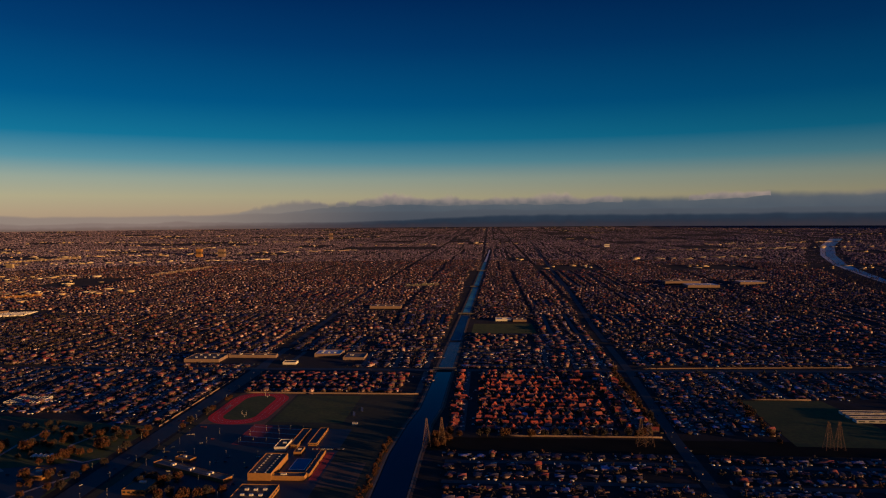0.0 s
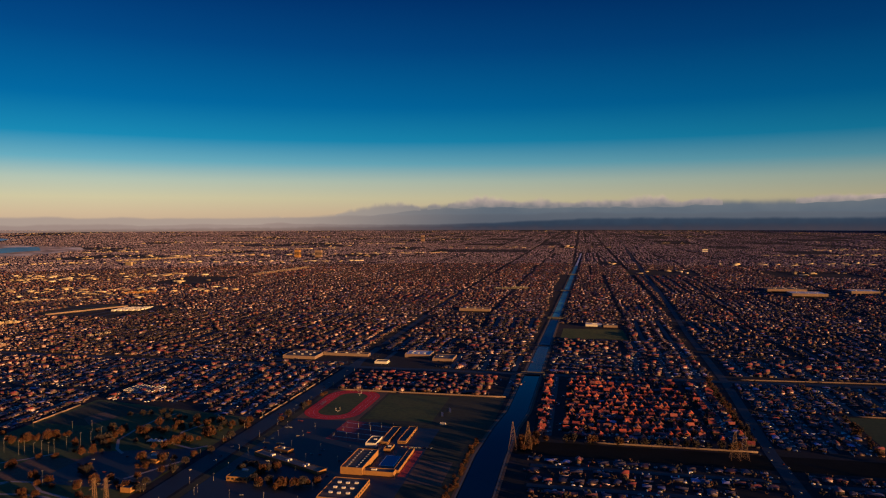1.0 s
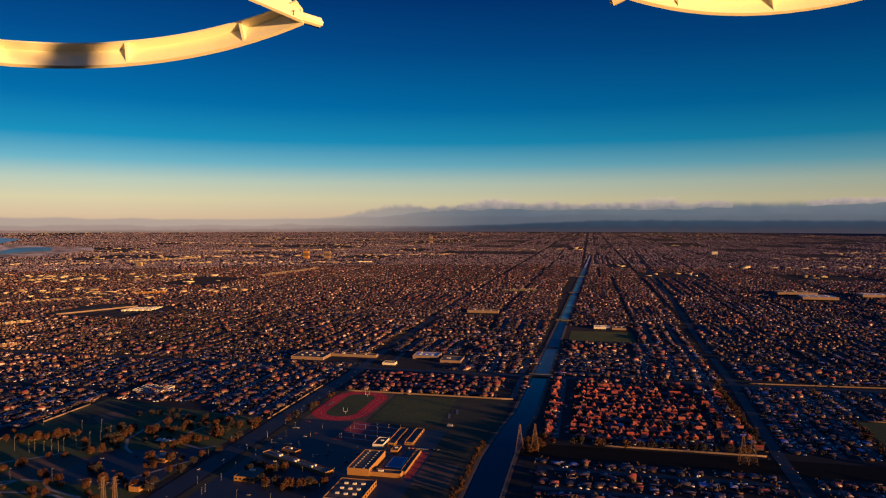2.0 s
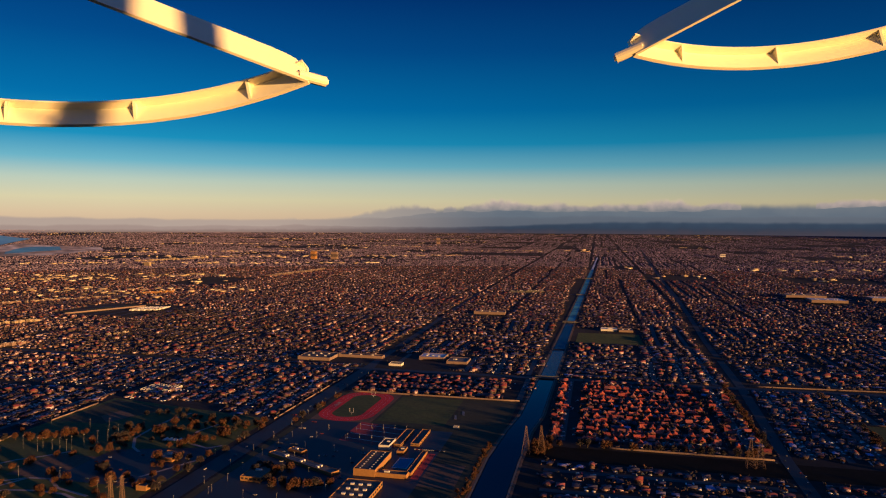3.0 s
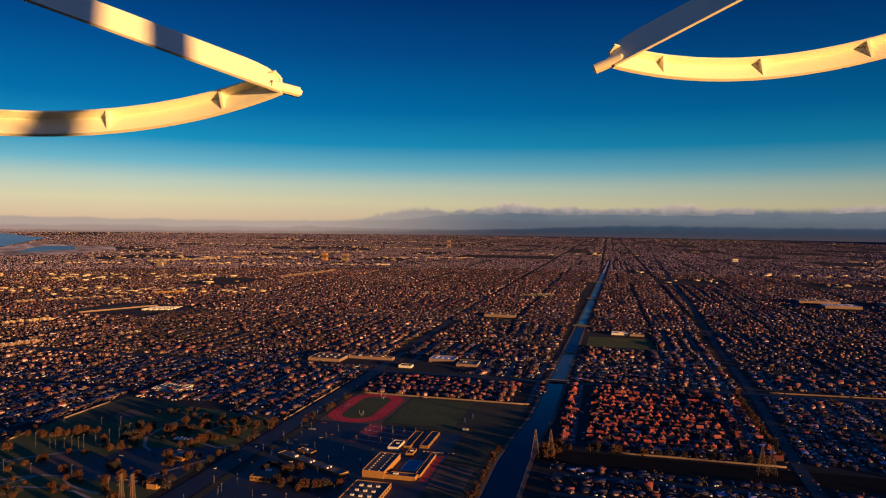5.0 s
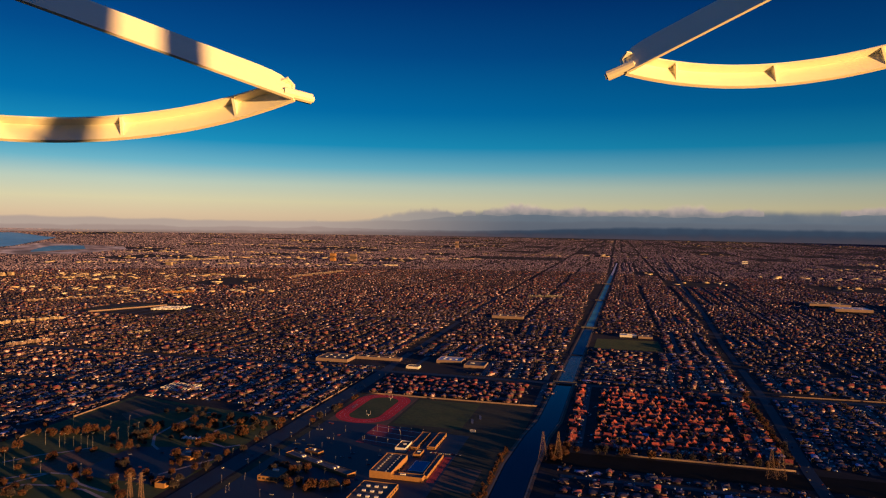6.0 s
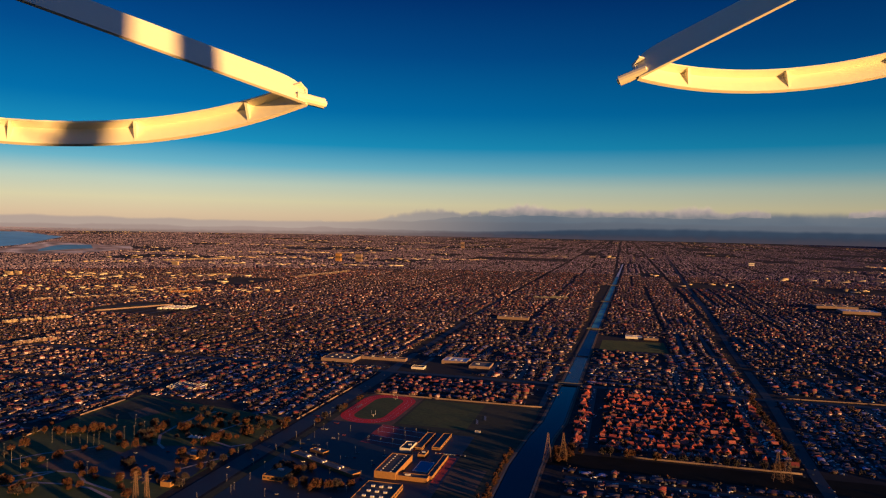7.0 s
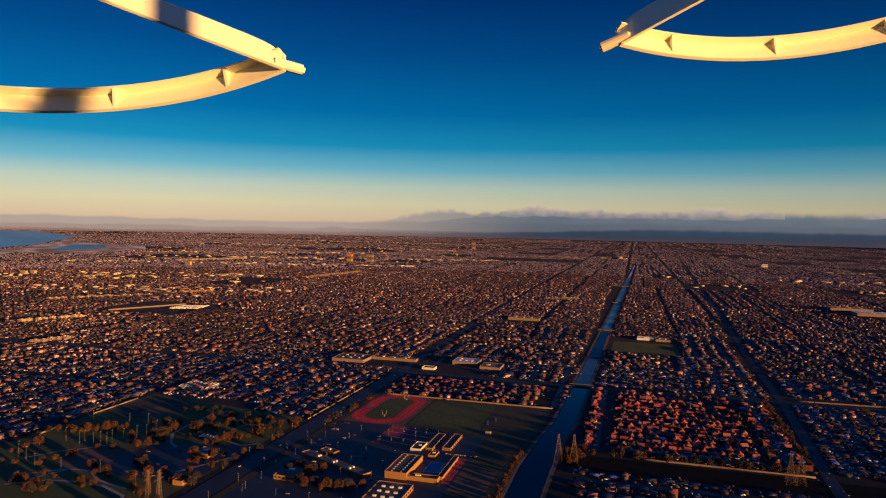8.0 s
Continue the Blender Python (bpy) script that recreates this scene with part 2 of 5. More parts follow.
def lay(X, Y):
    """A place of the level plan -> place, height and scale on the rising land."""
    X, Y = np.asarray(X, float), np.asarray(Y, float)
    D = np.hypot(X, Y) + 1e-9
    R = np.where(D > FLAT, D * (EYE + RISE * FLAT) / (EYE + RISE * D), D)
    z = RISE * np.maximum(R - FLAT, 0)
    return X * R / D, Y * R / D, z, (EYE - z) / EYE


def mesh_of(name, verts, quads=None, tris=None, quad_mats=None, tri_mats=None, mats=(), smooth=False):
    """A mesh from arrays of corners and faces."""
    me = bpy.data.meshes.new(name)
    verts = np.asarray(verts, np.float32).reshape(-1, 3)
    quads = np.zeros((0, 4), np.int32) if quads is None else np.asarray(quads, np.int32).reshape(-1, 4)
    tris = np.zeros((0, 3), np.int32) if tris is None else np.asarray(tris, np.int32).reshape(-1, 3)
    loops = np.concatenate([quads.ravel(), tris.ravel()])
    counts = np.concatenate([np.full(len(quads), 4), np.full(len(tris), 3)]).astype(np.int32)
    me.vertices.add(len(verts))
    me.vertices.foreach_set("co", verts.ravel())
    me.loops.add(len(loops))
    me.loops.foreach_set("vertex_index", loops.astype(np.int32))
    me.polygons.add(len(counts))
    me.polygons.foreach_set("loop_start", np.concatenate([[0], np.cumsum(counts)[:-1]]).astype(np.int32))
    if quad_mats is not None or tri_mats is not None:
        qm = np.zeros(len(quads), np.int32) if quad_mats is None else np.asarray(quad_mats, np.int32)
        tm = np.zeros(len(tris), np.int32) if tri_mats is None else np.asarray(tri_mats, np.int32)
        me.polygons.foreach_set("material_index", np.concatenate([qm, tm]))
    if smooth:
        me.polygons.foreach_set("use_smooth", np.ones(len(counts), bool))
    for m in mats:
        me.materials.append(m)
    me.update(calc_edges=True)
    me.validate()
    return me


def part(name, bm, mat, parent=None, label=""):
    """Links a bmesh as one mesh object under a thing or a part."""
    me = bpy.data.meshes.new(name)
    bm.to_mesh(me)
    bm.free()
    me.materials.append(mat)
    ob = new(name, me)
    ob.parent = parent
    return tagged(ob, label) if label else ob


def box(x0, x1, y0, y1, z0, z1, bm=None, bevel=0.0):
    bm = bm or bmesh.new()
    v = [bm.verts.new((x, y, z)) for z in (z0, z1) for x, y in ((x0, y0), (x1, y0), (x1, y1), (x0, y1))]
    for f in ((3, 2, 1, 0), (4, 5, 6, 7), (0, 1, 5, 4), (1, 2, 6, 5), (2, 3, 7, 6), (3, 0, 4, 7)):
        bm.faces.new([v[k] for k in f])
    if bevel:
        bmesh.ops.bevel(bm, geom=bm.edges[:], offset=bevel, segments=2, affect="EDGES")
    return bm


def bar(a, b, r, bm=None, sides=4, r2=None):
    """A thin rod from a to b."""
    bm = bm or bmesh.new()
    a, b = Vector(a), Vector(b)
    way = (b - a).normalized()
    u = way.orthogonal().normalized()
    w = way.cross(u)
    rings = []
    for c, rr in ((a, r), (b, r if r2 is None else r2)):
        rings.append([bm.verts.new(c + (u * math.cos(2 * math.pi * k / sides) + w * math.sin(2 * math.pi * k / sides)) * rr) for k in range(sides)])
    for k in range(sides):
        bm.faces.new((rings[0][k], rings[0][(k + 1) % sides], rings[1][(k + 1) % sides], rings[1][k]))
    bm.faces.new(rings[0][::-1])
    bm.faces.new(rings[1])
    return bm


def empty(name, x, y, label, category, group="", turn=0.0, kind=""):
    ob = new(name)
    px, py, pz, k = lay(x, y)
    ob.matrix_world = pose(float(px), float(py), float(pz), 0, 0, turn) @ Matrix.Scale(float(k), 4)
    ob.empty_display_size = 0.5
    return tagged(ob, label, category, group, kind)


def patch(name, corners, z, mat, label="", category="ground", kind="structure", n=24):
    """A flat sheet on the land between four corners of the plan (in order round it)."""
    a, b, c, d = [np.array(p, float) for p in corners]
    s, t = np.meshgrid(np.linspace(0, 1, n + 1), np.linspace(0, 1, n + 1), indexing="ij")
    s, t = s[..., None], t[..., None]
    P = (a * (1 - s) + b * s) * (1 - t) + (d * (1 - s) + c * s) * t
    x, y, h, k = lay(P[..., 0].ravel(), P[..., 1].ravel())
    i = np.arange((n + 1) * (n + 1)).reshape(n + 1, n + 1)
    q = np.stack([i[:-1, :-1], i[1:, :-1], i[1:, 1:], i[:-1, 1:]], -1).reshape(-1, 4)
    ob = new(name, mesh_of(name, np.stack([x, y, h + z * k], -1), q, mats=[mat]))
    return tagged(ob, label, category, kind=kind)


def strip(name, spine, z, mat, label="", category="road", kind="structure", step=40.0, parent=None):
    """A band along a line of the plan; spine rows: x, y, half width."""
    rows = []
    for (x0, y0, w0), (x1, y1, w1) in zip(spine, spine[1:]):
        m = max(1, int(math.hypot(x1 - x0, y1 - y0) / step))
        rows += [(x0 + (x1 - x0) * j / m, y0 + (y1 - y0) * j / m, w0 + (w1 - w0) * j / m) for j in range(m)]
    rows = np.array(rows + [spine[-1]], float)
    way = np.gradient(rows[:, :2], axis=0)
    way /= np.linalg.norm(way, axis=1)[:, None]
    side = np.stack([way[:, 1], -way[:, 0]], -1) * rows[:, 2:]
    P = np.stack([rows[:, :2] - side, rows[:, :2] + side], 1)
    x, y, h, k = lay(P[..., 0].ravel(), P[..., 1].ravel())
    i = np.arange(len(rows) * 2).reshape(-1, 2)
    q = np.stack([i[:-1, 0], i[:-1, 1], i[1:, 1], i[1:, 0]], -1)
    ob = new(name, mesh_of(name, np.stack([x, y, h + z * k], -1), q, mats=[mat]))
    ob.parent = parent
    return ob if parent else tagged(ob, label, category, kind=kind)


def wall_run(name, points, height, thick, mat, label, category="wall", kind="structure", step=30.0):
    """A free-standing wall along a line of the plan."""
    P = []
    for (x0, y0), (x1, y1) in zip(points, points[1:]):
        m = max(1, int(math.hypot(x1 - x0, y1 - y0) / step))
        P += [(x0 + (x1 - x0) * j / m, y0 + (y1 - y0) * j / m) for j in range(m)]
    P = np.array(P + [points[-1]], float)
    way = np.gradient(P, axis=0)
    way /= np.linalg.norm(way, axis=1)[:, None]
    side = np.stack([way[:, 1], -way[:, 0]], -1) * thick / 2
    V = []
    for s, z in ((-1, -0.2), (1, -0.2), (1, height), (-1, height)):
        x, y, h, k = lay(*(P + side * s).T)
        V.append(np.stack([x, y, h + z * k], -1))
    V = np.stack(V, 1)
    i = np.arange(len(P) * 4).reshape(-1, 4)
    q = [np.stack([i[:-1, a], i[:-1, b], i[1:, b], i[1:, a]], -1) for a, b in ((0, 1), (1, 2), (2, 3), (3, 0))]
    q.append(np.stack([i[0, ::-1], i[-1]]))
    ob = new(name, mesh_of(name, V, np.concatenate(q), mats=[mat]))
    return tagged(ob, label, category, kind=kind)


# ---- ground, distance ----
def build_ground():
    radii = np.concatenate([[0.01], np.linspace(150, 4450, 86)])
    turns = np.radians(np.arange(0, 360, 2.0))
    r, b = np.meshgrid(radii, turns, indexing="ij")
    deg = (np.degrees(b) + 180) % 360 - 180
    rise = np.clip((deg + 74) / 12, 0, 1) * np.clip((60 - deg) / 12, 0, 1)
    z = RISE * np.maximum(r - FLAT, 0) * rise - 0.05
    i = np.arange(r.size).reshape(r.shape)
    j = np.roll(i, -1, axis=1)
    q = np.stack([i[:-1], j[:-1], j[1:], i[1:]], -1).reshape(-1, 4)[:, ::-1]
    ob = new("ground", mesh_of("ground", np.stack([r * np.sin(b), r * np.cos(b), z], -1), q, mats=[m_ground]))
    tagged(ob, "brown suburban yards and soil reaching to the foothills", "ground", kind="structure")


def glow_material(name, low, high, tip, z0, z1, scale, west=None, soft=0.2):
    """Far backdrop with haze and evening light painted into its emission: colour runs from its foot to its rim, broken
    by soft noise; hazier towards the sea.
    """
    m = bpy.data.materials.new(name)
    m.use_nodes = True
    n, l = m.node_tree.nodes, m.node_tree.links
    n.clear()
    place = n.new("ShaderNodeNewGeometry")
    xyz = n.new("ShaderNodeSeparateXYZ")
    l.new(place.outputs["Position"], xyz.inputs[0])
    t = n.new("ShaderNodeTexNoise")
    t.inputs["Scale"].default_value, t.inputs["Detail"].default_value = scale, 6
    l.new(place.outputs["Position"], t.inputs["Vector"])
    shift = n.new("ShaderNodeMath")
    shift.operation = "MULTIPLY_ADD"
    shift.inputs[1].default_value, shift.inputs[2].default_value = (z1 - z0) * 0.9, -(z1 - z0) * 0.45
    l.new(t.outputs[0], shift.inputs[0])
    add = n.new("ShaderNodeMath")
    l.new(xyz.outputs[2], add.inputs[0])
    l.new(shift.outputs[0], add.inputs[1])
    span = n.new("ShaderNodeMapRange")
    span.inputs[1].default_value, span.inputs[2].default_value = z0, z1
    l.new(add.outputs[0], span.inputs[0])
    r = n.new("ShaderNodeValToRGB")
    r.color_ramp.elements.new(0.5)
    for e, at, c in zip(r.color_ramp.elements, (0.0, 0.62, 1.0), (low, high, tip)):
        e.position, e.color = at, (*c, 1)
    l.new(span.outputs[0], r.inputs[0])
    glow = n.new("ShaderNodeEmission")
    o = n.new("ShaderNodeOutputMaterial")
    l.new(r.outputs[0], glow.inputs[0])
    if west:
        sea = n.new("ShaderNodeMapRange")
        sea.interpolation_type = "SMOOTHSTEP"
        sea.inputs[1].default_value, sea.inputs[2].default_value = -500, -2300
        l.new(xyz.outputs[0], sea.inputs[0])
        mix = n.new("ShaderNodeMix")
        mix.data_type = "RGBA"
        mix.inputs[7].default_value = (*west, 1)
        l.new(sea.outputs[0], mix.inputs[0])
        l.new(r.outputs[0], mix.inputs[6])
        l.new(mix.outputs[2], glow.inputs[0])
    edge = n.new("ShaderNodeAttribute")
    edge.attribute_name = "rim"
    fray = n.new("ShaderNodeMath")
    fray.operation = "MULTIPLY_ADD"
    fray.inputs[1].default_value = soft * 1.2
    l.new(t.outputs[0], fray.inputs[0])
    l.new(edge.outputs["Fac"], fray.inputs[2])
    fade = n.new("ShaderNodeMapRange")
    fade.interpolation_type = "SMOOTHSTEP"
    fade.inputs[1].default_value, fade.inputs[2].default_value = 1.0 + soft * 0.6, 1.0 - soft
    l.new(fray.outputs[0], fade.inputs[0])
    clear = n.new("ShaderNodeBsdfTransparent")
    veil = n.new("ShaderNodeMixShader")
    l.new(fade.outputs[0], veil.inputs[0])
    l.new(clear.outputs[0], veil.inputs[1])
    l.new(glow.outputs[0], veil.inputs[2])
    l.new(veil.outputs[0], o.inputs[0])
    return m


def build_backdrop():
    deg = np.arange(-62, 50, 0.06)

    def band(name, radius, top, foot, mat, label, category):
        a = np.radians(deg)
        V = np.stack([np.stack([radius * np.sin(a), radius * np.cos(a), h], -1) for h in (foot, top)], 1)
        i = np.arange(len(deg) * 2).reshape(-1, 2)
        keep = (top[:-1] > foot[:-1] + 0.5) | (top[1:] > foot[1:] + 0.5)
        q = np.stack([i[:-1, 0], i[:-1, 1], i[1:, 1], i[1:, 0]], -1)[keep]
        me = mesh_of(name, V, q, mats=[mat])
        rim = me.attributes.new("rim", "FLOAT", "POINT")
        rim.data.foreach_set("value", np.tile([0.0, 1.0], len(deg)).astype(np.float32))
        tagged(new(name, me), label, category, kind="structure")

    def rough(seed, scale, octaves=5):
        return np.array([noise.fractal(Vector((d * scale, seed, 0)), 0.9, 2.1, octaves) for d in deg])

    px = 3.92  # metres of height for each step of the skyline
    ramp_in = np.clip((deg + 27) / 16, 0, 1)
    cloud = EYE + px * (ramp_in * (32 + 9 * np.clip((deg - 4) / 24, 0, 1) + 2.5 * rough(3.3, 0.22, 4) + 3.0 * np.abs(rough(8.1, 0.4, 3))) + 1.5)
    far = EYE + px * (9 + 2.5 * rough(1.7, 0.25, 4) + 6 * np.exp(-((deg + 13) / 6) ** 2) + 7 * np.clip((deg + 12) / 10, 0, 1))
    patchy = np.clip(rough(11.3, 0.16, 3) * 1.8 + 0.35, 0, 1) * np.clip((deg + 30) / 5, 0, 1) * np.clip((22 - deg) / 8, 0, 1)
    wisp = cloud + px * (patchy * (11 + 8 * np.abs(rough(4.9, 0.7, 4))) - 1.5)
    # the last of the plain, the haze of miles of evening air painted into its glow
    edge = -11 + 11 * np.clip((deg + 47) / 65, 0, 1.15)
    plain = EYE + 3.66 * (edge + 0.5 * rough(6.4, 0.5, 4))
    hills = EYE + px * (-3 + 10 * np.clip((deg + 12) / 15, 0, 1) + 2.2 * rough(5.5, 0.3, 4))
    foot = np.full(len(deg), EYE - px * 30)
    puff = cloud - px * (11 + 3 * rough(2.2, 0.4, 2))
    band("cloud_wisps", 4772, np.where(patchy > 0.03, wisp, puff), puff, glow_material("lit_cloud", (0.22, 0.22, 0.235), (0.50, 0.40, 0.36), (0.74, 0.55, 0.45), EYE + 95, EYE + 180, 0.016, (0.50, 0.41, 0.34), soft=0.35),
         "thin pink sunlit clouds above the bank", "cloud")
    band("cloud_bank", 4780, cloud, foot, glow_material("evening_cloud", (0.125, 0.155, 0.195), (0.165, 0.19, 0.22), (0.40, 0.34, 0.31), EYE + 60, EYE + 175, 0.006, (0.47, 0.375, 0.315), soft=0.12),
         "grey-blue evening cloud bank with pink tips over far mountains", "cloud")
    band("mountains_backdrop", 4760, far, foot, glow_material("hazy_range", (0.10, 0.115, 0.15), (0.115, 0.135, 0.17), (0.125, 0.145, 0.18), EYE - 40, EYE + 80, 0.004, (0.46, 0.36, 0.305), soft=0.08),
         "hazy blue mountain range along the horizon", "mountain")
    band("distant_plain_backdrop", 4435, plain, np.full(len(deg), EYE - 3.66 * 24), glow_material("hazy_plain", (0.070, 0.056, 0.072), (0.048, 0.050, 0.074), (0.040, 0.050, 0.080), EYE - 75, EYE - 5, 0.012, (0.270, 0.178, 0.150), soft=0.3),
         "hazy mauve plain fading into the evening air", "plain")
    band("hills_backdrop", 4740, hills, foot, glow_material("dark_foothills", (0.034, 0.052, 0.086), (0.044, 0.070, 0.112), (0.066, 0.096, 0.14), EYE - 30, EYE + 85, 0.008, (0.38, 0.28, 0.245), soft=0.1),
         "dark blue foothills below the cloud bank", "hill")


def build_shade_ridge():
    """An unseen range added behind the eye, towards the rising sun, to lay long shade over the near tracts."""
    side, to = Vector((0.497, 0.868, 0)), Vector((0.868, -0.497, 0))
    n = 121
    V = []
    for k in range(n):
        s = -3300 + 6600 * k / (n - 1)
        h = 161 + 17 * noise.fractal(Vector((s * 0.0016, 2.7, 0)), 0.9, 2.0, 4)
        for out, z in ((-420, -2), (-150, h * 0.72), (0, h), (170, h * 0.66), (480, -2)):
            p = side * s + to * (2500 + out)
            V.append((p.x, p.y, z))
    i = np.arange(n * 5).reshape(n, 5)
    q = np.stack([i[:-1, :-1], i[1:, :-1], i[1:, 1:], i[:-1, 1:]], -1).reshape(-1, 4)
    tagged(new("hill_ridge", mesh_of("hill_ridge", V, q, mats=[m_ground])), "unseen brown ridge added towards the low sun to shade the near tracts", "hill", kind="structure")


build_ground()
build_shade_ridge()
build_backdrop()


# ---- water ----
def canal_x(y):
    return -95 + 0.0195 * (y - 1338)


LOWER = [(-117, 560, 19), (-116, 880, 19), (-110, 1010, 16)]
UPPER = [(canal_x(y), y, half) for y, half in ((1100, 16), (1370, 14.5), (2200, 11.5), (3100, 10.5), (4000, 10), (4780, 9.5))]
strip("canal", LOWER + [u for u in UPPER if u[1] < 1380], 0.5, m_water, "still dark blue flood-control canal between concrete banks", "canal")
strip("canal_reach", [(canal_x(1370), 1370, 14.5), (canal_x(2200), 2200, 11.5)], 0.5, m_water_mid, "blue reach of the flood-control canal, sky reflection painted in", "canal")
strip("canal_reach", [(canal_x(2200), 2200, 11.5), (canal_x(3100), 3100, 10.5), (canal_x(4000), 4000, 10.0), (canal_x(4780), 4780, 9.5)], 0.5, m_water_far, "pale turquoise upper reach of the canal, sky reflection painted in", "canal")
strip("canal_bed", [(canal_x(4780), 4780, 8), (canal_x(5600), 5600, 6), (canal_x(6600), 6600, 5)], 0.5, m_white, "pale dry concrete bed of the upper canal", "canal")


def build_banks():
    for side in (-1, 1):
        spine = LOWER + UPPER[:6]
        for off, z, half, mat, name, label in ((2.2, 1.1, 1.2, m_concrete, "canal_bank", "pale concrete kerb along the canal"),
                                               (5.2, 0.6, 1.5, m_dirt, "bank_path", "dirt service path along the canal")):
            strip(name, [(x + side * (w + off), y, half) for x, y, w in spine], z, mat, label, "bank")


build_banks()
# near and far shores of the still waters
BAY = [(-6300, 5500), (-6845, 6277), (-7107, 6753), (-7979, 7861), (-9053, 9197), (-10030, 10447)], [(-17500, 14500), (-15266, 14001), (-14876, 14135), (-12988, 12718), (-11250, 11359), (-10202, 10627)]
POND = [(-5554, 5471), (-5597, 5722), (-5699, 6050), (-5720, 6379)], [(-5861, 5788), (-6522, 6626), (-6792, 7119), (-6580, 7300)]
MARSH = [(-5000, 4300), (-5568, 5106), (-5251, 5049), (-5043, 5220), (-4985, 5431), (-5424, 6668)], [(-6000, 5300), (-6442, 5908), (-7275, 7081), (-7960, 8138), (-7343, 7796), (-6009, 7336)]


def shore(line, m=40):
    """A smooth line through a few points of a shore."""
    P = np.array(line, float)
    t = np.linspace(0, len(P) - 1, m)
    k = np.clip(t.astype(int), 0, len(P) - 2)
    u = (t - k)[:, None]
    Q = np.concatenate([[2 * P[0] - P[1]], P, [2 * P[-1] - P[-2]]])
    a, b, c, d = Q[k], Q[k + 1], Q[k + 2], Q[k + 3]
    return 0.5 * (2 * b + (c - a) * u + (2 * a - 5 * b + 4 * c - d) * u ** 2 + (3 * b - a - 3 * c + d) * u ** 3)


def water_sheet(name, shores, z, mat, label, category="water"):
    near, far = shore(shores[0]), shore(shores[1])
    s = np.linspace(0, 1, 13)[None, :, None]
    P = near[:, None] * (1 - s) + far[:, None] * s
    x, y, h, k = lay(P[..., 0].ravel(), P[..., 1].ravel())
    i = np.arange(40 * 13).reshape(40, 13)
    q = np.stack([i[:-1, :-1], i[1:, :-1], i[1:, 1:], i[:-1, 1:]], -1).reshape(-1, 4)
    tagged(new(name, mesh_of(name, np.stack([x, y, h + z * k], -1), q, mats=[mat])), label, category, kind="structure")


water_sheet("bay", BAY, 3.0, m_bay, "blue bay behind a pale shore")
water_sheet("marsh", MARSH, 1.2, m_marsh, "pale salt flats between bay and pond", "marsh")
water_sheet("salt_pond", POND, 3.0, m_pond, "turquoise salt pond beside the bay")
strip("river", [(1700, 2700, 12), (1830, 3300, 15), (2000, 3850, 20), (2180, 4400, 26), (2590, 5390, 34), (3400, 7100, 40), (4540, 9250, 46)], 0.3, m_bay, "pale river curving through the plain", "river")
strip("river_bank", [(1670, 2700, 8), (1800, 3300, 8), (1968, 3860, 10), (2140, 4410, 12), (2535, 5400, 16), (3335, 7110, 20), (4465, 9260, 24)], 0.35, m_white, "pale concrete river bank", "bank")

# ---- main roads ----
ROAD_L, ROAD_R = [(-470, 520, 15), (-474, 1370, 14), (-480, 1450, 9), (-500, 2300, 7), (-515, 3060, 7)], [(240, 520, 9), (248, 960, 8), (272, 1375, 8), (285, 1943, 6.5), (308, 2397, 7), (335, 3060, 8), (359, 3947, 9), (571, 10070, 8)]
strip("road", ROAD_L, 0.16, m_road, "wide asphalt avenue beside the park", "road")
strip("road", ROAD_R, 0.16, m_road, "wide asphalt avenue between housing tracts", "road")
CROSS = [1378, 2190, 3060, 4000, 5400]
for k, y in enumerate(CROSS):
    strip("road", [(-4000, y - 40 * (k > 0), 10), (-110, y, 10), (260, y, 10), (3200, y + 60, 10)], 0.2, m_road, "asphalt cross street between tracts", "road", step=60)


def build_bridges():
    for y in CROSS[:4]:
        e = empty("road_bridge", canal_x(y), y, "low concrete road bridge over the canal", "bridge", "canal bridges", kind="structure")
        part("deck", box(-24, 24, -9, 9, 0.8, 2.0), m_concrete, e)
        part("roadway", box(-24, 24, -8.5, 8.5, 2.0, 2.06), m_road, e)
        for s in (-9, 8.6):
            part("parapet", box(-24, 24, s, s + 0.4, 2.0, 3.0), m_concrete, e)
        for s in (-6, 6):
            part("pier", box(s - 0.5, s + 0.5, -8, 8, -0.2, 0.8), m_concrete, e)


build_bridges()

# ---- open ground ----
patch("school_ground", [(-452, 640), (-142, 640), (-128, 1180), (-452, 1180)], 0.02, m_dry, "dull dry turf of the school fields", "field")
patch("parking_lot", [(-440, 660), (-300, 660), (-300, 1000), (-440, 1000)], 0.07, m_road, "dark asphalt school parking lot", "parking lot")
patch("schoolyard", [(-300, 660), (-205, 660), (-205, 985), (-300, 985)], 0.06, m_street, "dark paved schoolyard between buildings", "yard")
patch("sports_field", [(-335, 1015), (-225, 1015), (-225, 1170), (-335, 1170)], 0.06, m_grass, "dark green playing field", "field")
patch("sports_field", [(-215, 1040), (-130, 1040), (-130, 1170), (-215, 1170)], 0.06, m_dry, "dull green practice field", "field")
patch("ball_field", [(-205, 770), (-160, 770), (-160, 850), (-205, 850)], 0.08, m_dirt, "brown baseball infield beside the canal", "field")
patch("park_lawn", [(-826, 560), (-500, 560), (-500, 985), (-826, 1040)], 0.03, m_grass, "dark green park lawn with paths", "lawn")
patch("ball_field", [(-815, 900), (-740, 900), (-690, 1000), (-815, 1030)], 0.06, m_dry, "worn baseball outfield", "field")
patch("ball_field", [(-770, 935), (-735, 905), (-720, 950), (-760, 975)], 0.09, m_dirt, "brown baseball infield in the park", "field")
patch("ball_field", [(-705, 690), (-640, 690), (-640, 770), (-705, 770)], 0.08, m_dirt, "brown park infield under light poles", "field")
